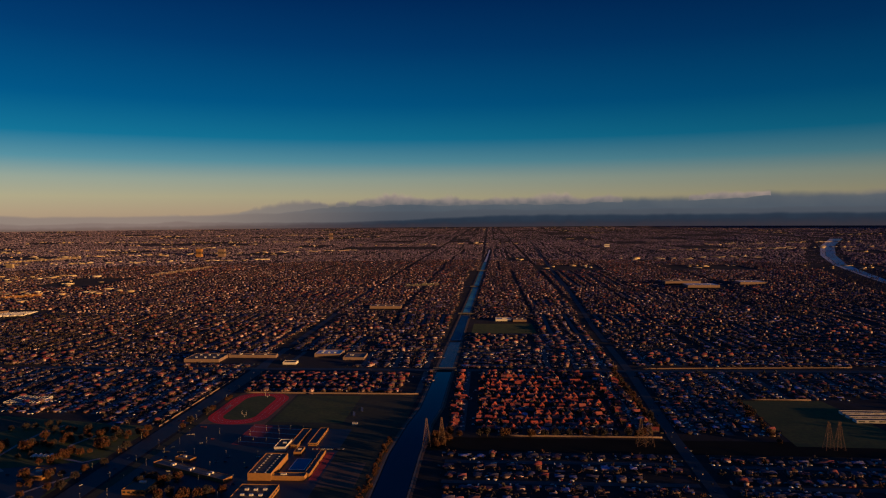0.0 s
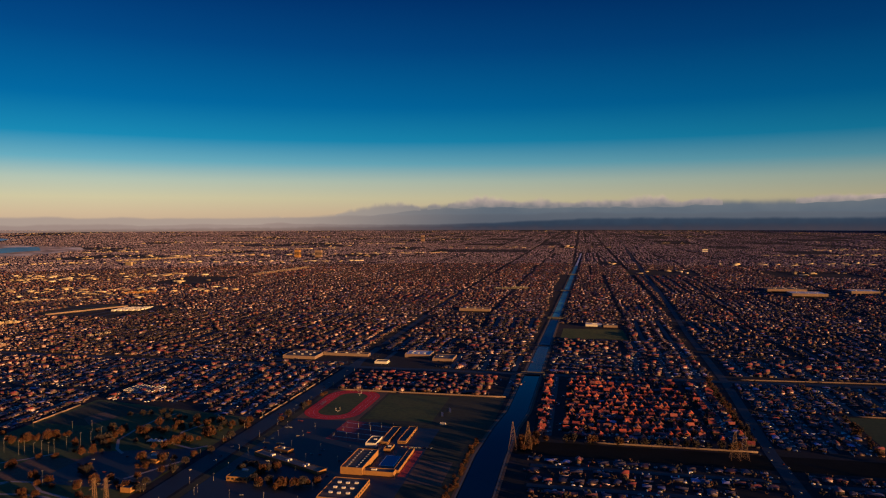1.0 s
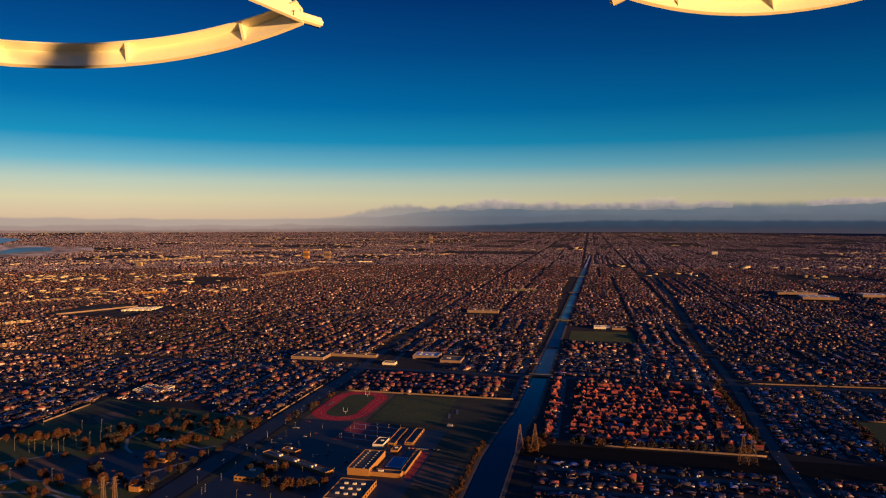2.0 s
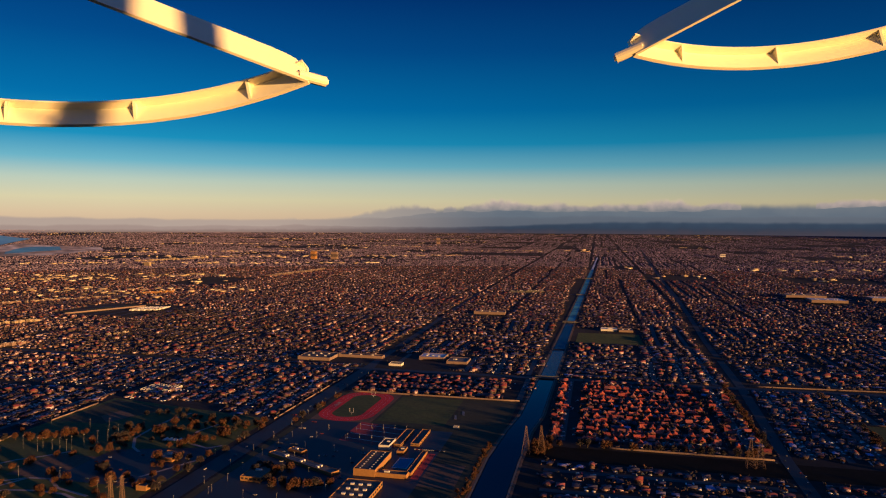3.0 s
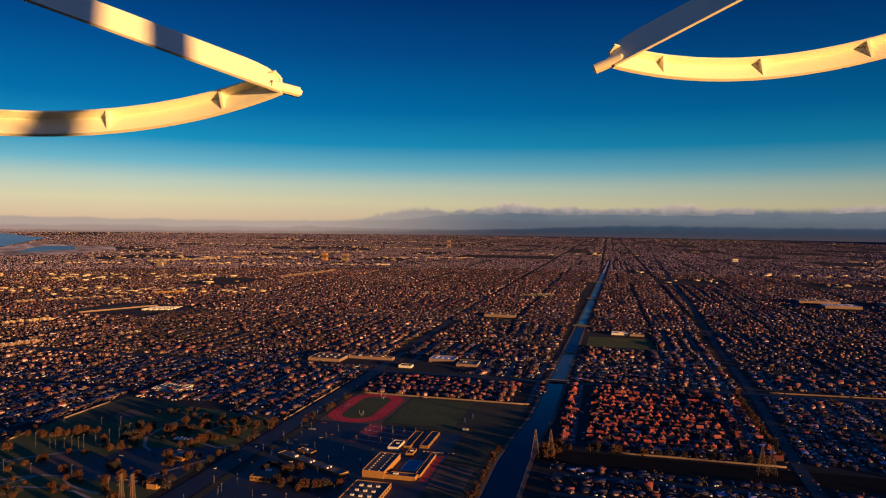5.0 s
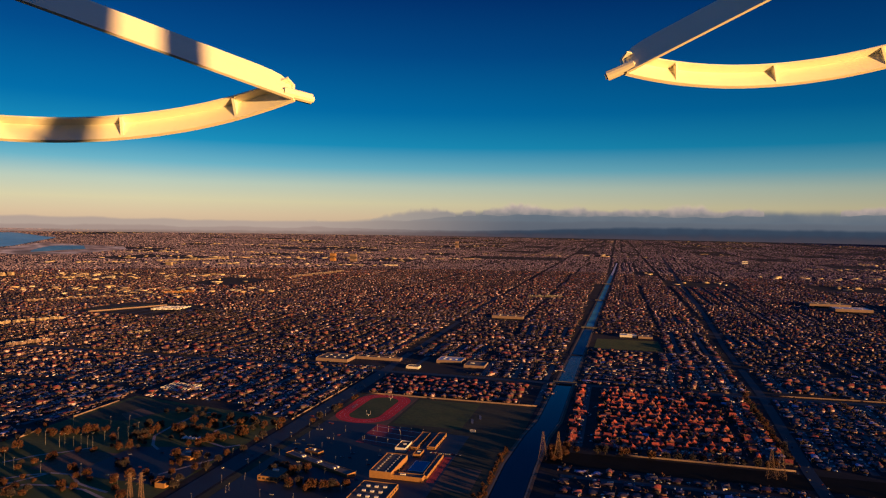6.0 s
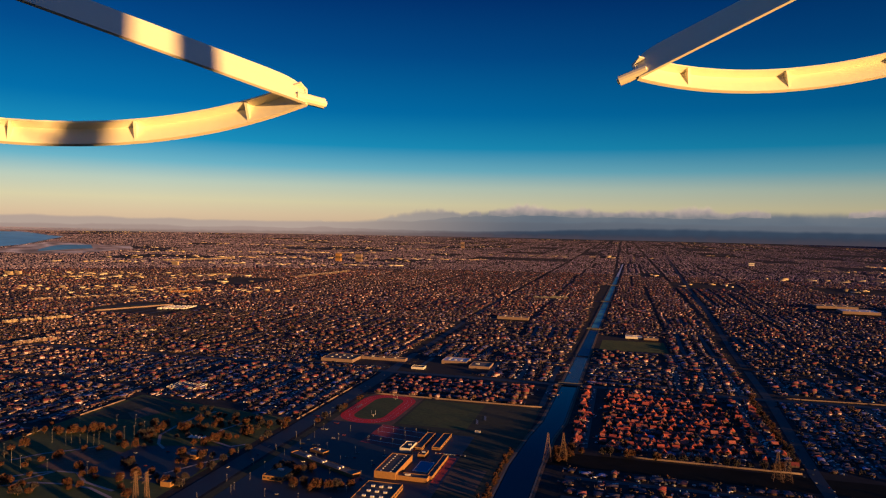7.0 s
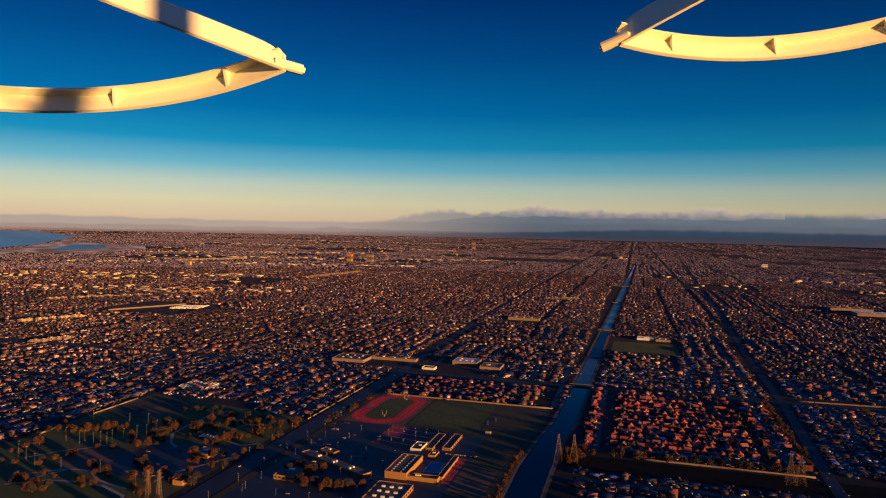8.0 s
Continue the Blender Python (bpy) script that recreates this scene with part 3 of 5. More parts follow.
patch("parking_lot", [(-640, 690), (-500, 690), (-510, 840), (-640, 800)], 0.07, m_road, "dark asphalt park parking lot", "parking lot")
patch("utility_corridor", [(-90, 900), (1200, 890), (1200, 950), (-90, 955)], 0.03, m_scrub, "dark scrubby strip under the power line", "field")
patch("park_field", [(400, 935), (560, 930), (540, 1165), (410, 1165)], 0.05, m_grass, "dark green neighbourhood park", "field")
patch("green_field", [(-52, 1815), (122, 1825), (118, 1990), (-48, 1985)], 0.05, m_grass, "dark green school field beside the canal", "field")
wall_run("boundary_wall", [(-1745, 1955), (-1625, 2215)], 5, 2.0, m_block, "long sunlit wall beside a green field")
patch("green_field", [(-1735, 1955), (-1620, 2200), (-1700, 2250), (-1800, 2000)], 0.08, m_grass, "green field within housing", "field")


def arc_ring(name, cx, cy, straight, r0, r1, z, mat, label):
    """An oval band: two straights along y and two half circles."""
    P0, P1 = [], []
    for k in range(64):
        a = 2 * math.pi * k / 64
        o = straight / 2 if math.sin(a) >= 0 else -straight / 2
        P0.append((cx + r0 * math.cos(a), cy + o + r0 * math.sin(a), z))
        P1.append((cx + r1 * math.cos(a), cy + o + r1 * math.sin(a), z))
    i = np.arange(64)
    j = (i + 1) % 64
    q = np.stack([i, 64 + i, 64 + j, j], -1)
    ob = new(name, mesh_of(name, np.array(P0 + P1), q, mats=[mat]))
    return tagged(ob, label, "running track", kind="structure")


arc_ring("running_track", -394, 1094, 92, 26, 48, 0.12, m_track, "red oval running track round a dark infield")
patch("infield", [(-420, 1026), (-368, 1026), (-368, 1162), (-420, 1162)], 0.10, m_grass, "dark green football infield", "field")
patch("track_apron", [(-440, 1000), (-340, 1000), (-340, 1182), (-440, 1182)], 0.08, m_dirt, "bare dirt apron round the running track", "field")
strip("track_path", [(-343, 1180, 1.6), (-346, 1010, 1.6)], 0.14, m_dirt, "pale dirt path beside the track", "path")
patch("brick_yard", [(-218, 790), (-208, 790), (-208, 885), (-218, 885)], 0.09, m_court, "red brick yard beside the pool", "yard")
patch("tennis_court", [(-357, 912), (-270, 896), (-270, 983), (-355, 1004)], 0.10, m_court, "dark red sports courts", "court")

# ---- long walls ----
wall_run("boundary_wall", [(-452, 1183), (-128, 1183)], 2.6, 0.5, m_block, "pale block wall along the school fields")
wall_run("boundary_wall", [(5, 962), (232, 962)], 2.4, 0.5, m_block, "pale block wall behind the tract houses")
wall_run("boundary_wall", [(290, 1398), (720, 1420)], 2.2, 0.5, m_block, "block wall along the cross street")
wall_run("boundary_wall", [(-817, 780), (-824, 830)], 2.2, 0.5, m_block, "pale block wall beside the park")
wall_run("boundary_wall", [(-826, 895), (-828, 1000)], 2.2, 0.5, m_block, "pale block wall beside the park field")
wall_run("boundary_wall", [(408, 1168), (525, 1168)], 2.2, 0.5, m_block, "block wall behind the neighbourhood park")
wall_run("boundary_wall", [(-494, 985), (-494, 1340)], 1.9, 0.5, m_block, "block wall along the avenue houses")


# ---- housing tracts ----
rng = np.random.default_rng(7)
HOUSES, TREES, BLOCKS, STREETS = [], [], [], []


def inside(x, y, rects):
    hit = np.zeros(len(x), bool)
    for x0, x1, y0, y1 in rects:
        hit |= (x > x0) & (x < x1) & (y > y0) & (y < y1)
    return hit


def wander(x, y):
    """Far streets bend: a smooth sideways drift that leaves the canal and the avenues alone."""
    x, y = np.asarray(x, float), np.asarray(y, float)
    calm = np.minimum.reduce([np.abs(x - canal_x(y)), np.abs(x + 500), np.abs(x - 290 - 0.02 * (y - 1400))])
    k = np.clip((calm - 25) / 160, 0, 1) * np.clip((y - 1250) / 500, 0, 1) + np.clip((-830 - x) / 200, 0, 1) * (y < 1400)
    k = np.clip(k, 0, 1)
    u = 3 * np.sin(x / 97 + 1.7 * np.sin(y / 173)) + 3 * np.sin(y / 121 + x / 310 + 1.3 * np.sin(x / 205))
    v = 3 * np.sin(y / 89 + 1.9 * np.sin(x / 151)) + 3 * np.sin(x / 133 - y / 270 + 1.1 * np.sin(y / 190))
    return x + k * u, y + k * v


def tract(x0, x1, y0, y1, along, pitch=15.5, row=60.0, lush=1.0, grown=0.62, big=1.0, sides=(-1, 1), tall=0.08):
    """Rows of houses on both sides of parallel streets that run along x or y."""
    (a0, a1), (b0, b1) = ((x0, x1), (y0, y1)) if along == "x" else ((y0, y1), (x0, x1))
    n = max(1, round((b1 - b0) / row))
    row = (b1 - b0) / n
    for i in range(n):
        mid = b0 + (i + 0.5) * row
        STREETS.append((a0, a1, mid, along))
        for side in sides:
            a = np.arange(a0 + pitch * rng.uniform(0.3, 1.2), a1 - pitch / 3, pitch)
            a = a + rng.normal(0, 2.3 * max(1.0, pitch / 15), len(a))
            keep = rng.random(len(a)) > 0.10
            a = a[keep]
            b = mid + side * min(row * 0.285, 19) + rng.normal(0, 2.6, len(a))
            x, y = (a, b) if along == "x" else (b, a)
            turn = (0 if side > 0 else math.pi) + (0 if along == "x" else -math.pi / 2)
            HOUSES.append(np.stack([x, y, turn + rng.choice([0, 0, 0, 0, math.pi / 2, -math.pi / 2], len(a)) + rng.normal(0, 0.09, len(a)), rng.uniform(7.0, 14.5, len(a)) * big, rng.uniform(5.0, 9.0, len(a)) * big,
                                    np.where(rng.random(len(a)) < tall, rng.uniform(4.2, 5.0, len(a)), rng.uniform(2.0, 2.5, len(a))), rng.random(len(a))], -1))
            m = rng.poisson(len(a) * (2.3 if abs(mid) < 2600 and pitch < 20 else 1.05) * lush)
            ta, tb = rng.uniform(a0, a1, m), mid + side * np.where(rng.random(m) < 0.5, rng.uniform(6, 26, m), rng.uniform(min(27, row * 0.42), row * 0.5, m))
            tx, ty = (ta, tb) if along == "x" else (tb, ta)
            TREES.append(np.stack([tx, ty, rng.gamma(3, grown, m) + 1.0], -1))


def quilt(x0, x1, y0, y1, cell=190.0, across=0.62, **kw):
    """A patchwork of small tracts whose streets run one way or the other."""
    nx, ny = max(1, round((x1 - x0) / cell)), max(1, round((y1 - y0) / cell))
    for i in range(nx):
        for j in range(ny):
            o = rng.uniform(-14, 14, 2) * (nx > 1)
            own = dict(kw, lush=kw.get("lush", 1.0) * rng.choice([0.35, 0.7, 0.9, 1.1, 1.9]), tall=min(1.0, kw.get("tall", 0.12) * rng.choice([0.3, 1.0, 1.0, 2.2])), big=kw.get("big", 1.0) * rng.uniform(0.85, 1.2))
            tract(x0 + (x1 - x0) * i / nx + o[0] * (i > 0), x0 + (x1 - x0) * (i + 1) / nx - 6, y0 + (y1 - y0) * j / ny + o[1] * (j > 0), y0 + (y1 - y0) * (j + 1) / ny - 6,
                  "x" if rng.random() < across else "y", **own)


# near the canal, right bank
tract(-24, 178, 978, 1366, "x", row=46, pitch=11.2, tall=0.85, lush=2.0)
tract(-66, -26, 985, 1366, "y", row=42, pitch=11.5, sides=(-1,), tall=0.9)
tract(185, 236, 978, 1366, "y", row=50, pitch=15, lush=1.6, tall=0.7)
tract(-62, 232, 560, 894, "x", row=62, pitch=17)
# left bank, north of the school
tract(-448, -160, 1190, 1335, "x", row=48, pitch=12.5, big=1.08, lush=0.35, tall=0.95)
tract(-154, -106, 1196, 1362, "y", row=48, pitch=13, sides=(1,), tall=0.6)
# west of the avenue
tract(-822, -498, 1046, 1366, "y", row=50, pitch=12.5, lush=0.7, tall=0.25, big=0.95)
tract(-600, -498, 992, 1046, "y", row=51)
# east of the right avenue
tract(262, 398, 978, 1170, "y", row=45, lush=0.8)
tract(282, 398, 1176, 1366, "y", row=39, lush=0.8)
tract(398, 900, 1176, 1366, "y", row=64, lush=0.8)
tract(660, 1050, 960, 1166, "y", row=64)
tract(265, 1000, 560, 886, "x", row=62, lush=0.8)
tract(565, 660, 930, 1030, "y", row=50)
# west of the park
quilt(-1500, -836, 560, 1366, cell=260, across=0.25, row=50, pitch=13.5, lush=0.6, tall=0.12, big=0.92)
# behind the first cross street
quilt(-1500, -675, 1396, 1552, row=54, pitch=15, lush=2.0, grown=0.85)
tract(-300, -100, 1396, 1560, "y", row=60, pitch=14, lush=0.6)
tract(-660, -500, 1512, 1556, "x", row=44)
tract(-672, -500, 1392, 1426, "x", row=34, sides=(-1,))
tract(-455, -402, 1445, 1560, "y", row=52, lush=1.5)
quilt(-468, -112, 1570, 2178, row=58, lush=1.6, grown=0.85)
quilt(-66, 262, 1396, 1806, across=0.3, row=58, lush=1.5)
tract(128, 262, 1812, 2180, "y", row=66)
tract(-60, 125, 2092, 2180, "x", row=44)
quilt(292, 1060, 1428, 2180, row=56, lush=1.7)
quilt(-1500, -508, 1560, 2170, row=54, pitch=15, lush=2.0, grown=0.85)
KEEP_OUT = [(-672, -478, 1425, 1512), (-448, -270, 1410, 1552), (-440, -295, 2255, 2400), (-1820, -1470, 1950, 2270), (800, 1040, 2930, 3280)]
XS = [-36000, -28000, -22000, -17000, -13500, -11000, -9000, -7600, -6300, -5100, -4400, -3600, -2850, -2150, -1500, -506, -100]
XR = [-60, 290, 1070, 1880, 2700, 3500, 4400, 5400, 6600, 8200, 10500, 14000, 19000, 26000]
YS = [480, 1378, 2190, 3060, 4000, 4850, 5700, 6700, 7900, 9300, 11000, 13000, 15500, 18500, 22000]
for xs in (XS, XR):
    for cx0, cx1 in zip(xs, xs[1:]):
        for cy0, cy1 in zip(YS, YS[1:]):
            if cy1 <= 2200 and -1500 <= cx0 and cx1 <= 1071:
                continue
            if cy0 >= 4000 and cx1 == -100:
                cx1 = -45
            if cy0 >= 4850 and cx0 == -60:
                cx0 = -45
            far = math.hypot((cx0 + cx1) / 2, (cy0 + cy1) / 2)
            bearing = math.degrees(math.atan2((cx0 + cx1) / 2, (cy0 + cy1) / 2))
            if not -58 < bearing < 40:
                continue
            g = 1.0 if far < 3200 else 1.15 if far < 5500 else 1.7 if far < 9000 else 3.0 if far < 14000 else 5.0
            mx, my = (cx0 + cx1) / 2 + rng.uniform(-60, 60), (cy0 + cy1) / 2 + rng.uniform(-60, 60)
            w = 16 if far < 2600 else 5
            for bx0, bx1 in ((cx0 + w, mx - w / 2), (mx + w / 2, cx1 - w)):
                for by0, by1 in ((cy0 + w, my - w / 2), (my + w / 2, cy1 - w)):
                    dice = rng.random()
                    if dice < (0.14 if bearing < -8 and far > 3600 else 0.05 if far > 3600 else 0.0):
                        for _ in range(int((bx1 - bx0) * (by1 - by0) / 15000 / g)):
                            BLOCKS.append((rng.uniform(bx0 + 30, bx1 - 30), rng.uniform(by0 + 30, by1 - 30), rng.gamma(1.6, 5) + 4, rng.uniform(5, 11), rng.uniform(3.5, 7)))
                    elif dice < 0.14 and far > 7000:
                        TREES.append(np.stack([rng.uniform(bx0, bx1, 60), rng.uniform(by0, by1, 60), rng.gamma(5, 0.6, 60) + 1.2], -1))
                    else:
                        quilt(bx0, bx1, by0, by1, cell=230.0 * (1 if far < 3200 else 1.6 if far < 9000 else 8), across=0.72 if far < 2600 else 0.93, pitch=13.2 * g, row=54 * (1 if far < 3200 else 1.1 if far < 5500 else 1.35 if far < 9000 else 2.2 if far < 14000 else 3.2), lush=1.7 if far < 3300 else 1.6 if far < 4500 else 1.5, big=0.85 if far < 3200 else 0.85 if far < 5500 else 1.0 if far < 9000 else 1.5 if far < 14000 else 2.2)

for x0, y0, x1, y1, n in ((-4200, 4300, -1500, 5200, 34), (-3600, 5600, -1300, 6600, 40), (-5200, 5900, -2600, 7600, 30), (-3300, 3300, -2100, 3700, 18),
                         (-6500, 9500, -2200, 9000, 36), (-2600, 2500, -1750, 2750, 12), (-1700, 7800, 300, 8200, 14), (1500, 6300, 3600, 6900, 34), (2300, 7600, 4300, 8300, 34), (900, 5000, 2000, 5300, 12), (-7000, 12500, -2500, 13000, 34), (-2900, 2500, -1500, 2900, 18), (-3600, 2900, -2400, 3300, 24), (-2200, 2300, -1700, 2500, 8)):
    for k in range(int(n * 2.2)):
        s = rng.random()
        BLOCKS.append((x0 + (x1 - x0) * s + rng.normal(0, 60), y0 + (y1 - y0) * s + rng.normal(0, 70), rng.gamma(1.6, 7) + 5, rng.uniform(4, 12), rng.uniform(3.5, 8)))
H_ALL = np.concatenate(HOUSES)
T_ALL = np.concatenate(TREES)
H_ALL[:, 0], H_ALL[:, 1] = wander(H_ALL[:, 0], H_ALL[:, 1])
T_ALL[:, 2] *= np.interp(np.hypot(T_ALL[:, 0], T_ALL[:, 1]), [1300, 2200, 5000], [0.72, 0.66, 0.85])
T_ALL[:, 0], T_ALL[:, 1] = wander(T_ALL[:, 0], T_ALL[:, 1])


def in_water(P):
    hit = np.zeros(len(P), bool)
    for near, far in (BAY, POND, MARSH):
        ring = np.concatenate([shore(near), shore(far)[::-1]])
        inside_ring = np.zeros(len(P), bool)
        for (x0, y0), (x1, y1) in zip(ring, np.roll(ring, -1, axis=0)):
            cross = (y0 > P[:, 1]) != (y1 > P[:, 1])
            inside_ring ^= cross & (P[:, 0] < (x1 - x0) * (P[:, 1] - y0) / (y1 - y0 + 1e-9) + x0)
        hit |= inside_ring
    return hit


def in_view(x, y):
    b = np.degrees(np.arctan2(x, y))
    return (b > -53) & (b < 37) & (y > 540)


H_ALL = H_ALL[in_view(H_ALL[:, 0], H_ALL[:, 1]) & ~inside(H_ALL[:, 0], H_ALL[:, 1], KEEP_OUT)]
on_road = np.abs(H_ALL[:, 0] - np.interp(H_ALL[:, 1], [p[1] for p in ROAD_R], [p[0] for p in ROAD_R])) < np.interp(H_ALL[:, 1], [1370, 4000, 7000, 10000], [13, 16, 14, 6])
H_ALL = H_ALL[~on_road & ~(np.abs(H_ALL[:, 0] - canal_x(H_ALL[:, 1])) < np.interp(H_ALL[:, 1], [1000, 3000, 5000, 6600, 7200], [22, 25, 25, 16, 0]))]
near_river = np.abs(H_ALL[:, 0] - np.interp(H_ALL[:, 1], [2700, 3300, 3850, 4400, 5390, 7100, 9250], [1680, 1800, 1970, 2140, 2540, 3340, 4470])) < 150
H_ALL = H_ALL[~(near_river & (H_ALL[:, 1] > 2700))]
in_bay = in_water(H_ALL)
H_ALL = H_ALL[~in_bay]
h_far = np.hypot(H_ALL[:, 0], H_ALL[:, 1])
H_ALL = H_ALL[(h_far < 5000) | (rng.random(len(H_ALL)) < 0.62)]
HERO = (H_ALL[:, 0] > -75) & (H_ALL[:, 0] < 240) & (H_ALL[:, 1] > 640) & (H_ALL[:, 1] < 1372)
T_ALL = T_ALL[in_view(T_ALL[:, 0], T_ALL[:, 1]) & ~in_water(T_ALL) & ~inside(T_ALL[:, 0], T_ALL[:, 1], KEEP_OUT)]
T_ALL = T_ALL[rng.random(len(T_ALL)) < np.interp(np.hypot(T_ALL[:, 0], T_ALL[:, 1]), [2900, 3100, 4900, 5100], [1.0, 0.7, 0.7, 0.4])]
T_ALL = T_ALL[~(np.abs(T_ALL[:, 0] - canal_x(T_ALL[:, 1])) < np.interp(T_ALL[:, 1], [1000, 3000, 5000, 6600, 7200], [20, 22, 22, 14, 0]))]
T_ALL = T_ALL[~(np.abs(T_ALL[:, 0] - np.interp(T_ALL[:, 1], [p[1] for p in ROAD_R], [p[0] for p in ROAD_R])) < 11)]


def far_house_field(name, H, label, mats):
    """Houses a few paces wide on the far plain: three walls and a low roof each."""
    x, y, turn, w, d, h, dice = H.T
    px, py, pz, k = lay(x, y)
    c, s = np.cos(np.round(turn / math.pi * 2) * math.pi / 2)[:, None], np.sin(np.round(turn / math.pi * 2) * math.pi / 2)[:, None]
    X, Y, Z = [np.stack(v, 1) for v in zip(*[(sx * w / 2 * top, sy * d / 2 * top, z) for z, top in ((0 * h - 0.3, 1.0), (h, 1.0), (h + 1.1, 0.55)) for sx, sy in ((-1, -1), (1, -1), (1, 1), (-1, 1))])]
    V = np.stack([px[:, None] + (X * c - Y * s) * k[:, None], py[:, None] + (X * s + Y * c) * k[:, None], pz[:, None] + Z * k[:, None]], -1)
    o = np.arange(len(x))[:, None, None] * 12
    q = (o + np.array([(0, 1, 5, 4), (1, 2, 6, 5), (3, 0, 4, 7), (4, 5, 9, 8), (5, 6, 10, 9)])[None]).reshape(-1, 4)
    ob = new(name, mesh_of(name, V.reshape(-1, 3), q, quad_mats=np.tile([0, 0, 0, 1, 1], len(x)), mats=mats))
    return tagged(ob, label, "houses", kind="stuff")


def house_field(name, H, label, mats=None):
    """Many simple houses in one sheet of geometry: walls, eaves and a ridged roof each."""
    x, y, turn, w, d, h, dice = H.T
    turn = turn + np.where(h > 4, math.pi / 2, 0)
    near = np.hypot(x, y) < 2600
    wing = (dice < 0.85) & near
    bodies = [(x, y, w, d, h, np.where((dice * 7) % 1 < 0.28 * (h < 4), 0.5, 0.04))]
    c, s = np.cos(turn), np.sin(turn)
    lx, ly = w * 0.27, -d * 0.55
    bodies.append(((x + c * lx - s * ly)[wing], (y + s * lx + c * ly)[wing], (w * 0.46)[wing], (d * 0.5)[wing], (h * 0.94)[wing], np.full(wing.sum(), 0.04)))
    back = ((dice * 13) % 1 < 0.75) & near
    lx, ly = -w * 0.3, d * 0.5
    bodies.append(((x + c * lx - s * ly)[back], (y + s * lx + c * ly)[back], (w * 0.36)[back], (d * 0.42)[back], (np.minimum(h, 3.0) * 0.9)[back], np.where((dice * 5) % 1 < 0.5, 0.5, 0.04)[back]))
    which = [np.ones(len(x), bool), wing, back]
    V, Q, TR, QM, TM, base = [], [], [], [], [], 0
    for k, (bx, by, bw, bd, bh, inset) in enumerate(bodies):
        t = turn[which[k]] + (math.pi / 2 if k == 1 else 0)
        if k == 1:
            bw, bd = bd, bw
        c, s = np.cos(t), np.sin(t)
        hw, hd, eave = bw / 2, bd / 2, 0.5
        rise = np.minimum(hd, hw) * (0.30 + 0.4 * (bh > 4))
        ridge = hw - np.minimum(inset, 1) * np.minimum(hd, hw) * 2 * 0.98
        ridge = np.maximum(ridge, 0.3)
        loc = []
        for z in (-0.3, None):
            for sx, sy in ((-1, -1), (1, -1), (1, 1), (-1, 1)):
                loc.append((sx * hw, sy * hd, np.full_like(bw, z) if z is not None else bh))
        for sx, sy in ((-1, -1), (1, -1), (1, 1), (-1, 1)):
            loc.append((sx * (hw + eave), sy * (hd + eave), bh - 0.12))
        for sx in (-1, 1):
            loc.append((sx * np.where(inset < 0.2, hw + eave, ridge), 0 * hw, bh + rise))
        X, Y, Z = [np.stack([p[j] for p in loc], 1) for j in range(3)]
        px, py, pz, sc = lay(bx, by)
        ang = c[:, None], s[:, None]
        wx = px[:, None] + (X * ang[0] - Y * ang[1]) * sc[:, None]
        wy = py[:, None] + (X * ang[1] + Y * ang[0]) * sc[:, None]
        wz = pz[:, None] + Z * sc[:, None]
        V.append(np.stack([wx, wy, wz], -1).reshape(-1, 3))
        o = base + np.arange(len(bx))[:, None, None] * 14
        Q.append((o + np.array([(0, 1, 5, 4), (1, 2, 6, 5), (2, 3, 7, 6), (3, 0, 4, 7), (8, 9, 13, 12), (10, 11, 12, 13)])[None]).reshape(-1, 4))
        tile = np.where((h[which[k]] > 4) | ((dice[which[k]] * 17) % 1 < 0.12), 2, 1)
        QM.append(np.stack([0 * tile] * 4 + [tile] * 2, 1).ravel())
        TR.append((o + np.array([(9, 10, 13), (11, 8, 12)])[None]).reshape(-1, 3))
        TM.append(np.repeat(np.where(inset < 0.2, 0, tile), 2))
        base += len(bx) * 14
    # roofs are islands of their own, so that walls and roofs are coloured apart
    ob = new(name, mesh_of(name, np.concatenate(V), np.concatenate(Q), np.concatenate(TR), np.concatenate(QM), np.concatenate(TM), mats or [m_wall, m_roof, m_clay]))
    return tagged(ob, label, "houses", kind="stuff")


h_dist = np.hypot(H_ALL[:, 0], H_ALL[:, 1])
house_field("tract_houses", H_ALL[~HERO & (h_dist < 5000)], "endless rows of low suburban houses with shingle roofs")
far_house_field("distant_houses", H_ALL[h_dist >= 5000], "distant suburban houses out to the foothills", [m_wall_haze, m_roof_haze])


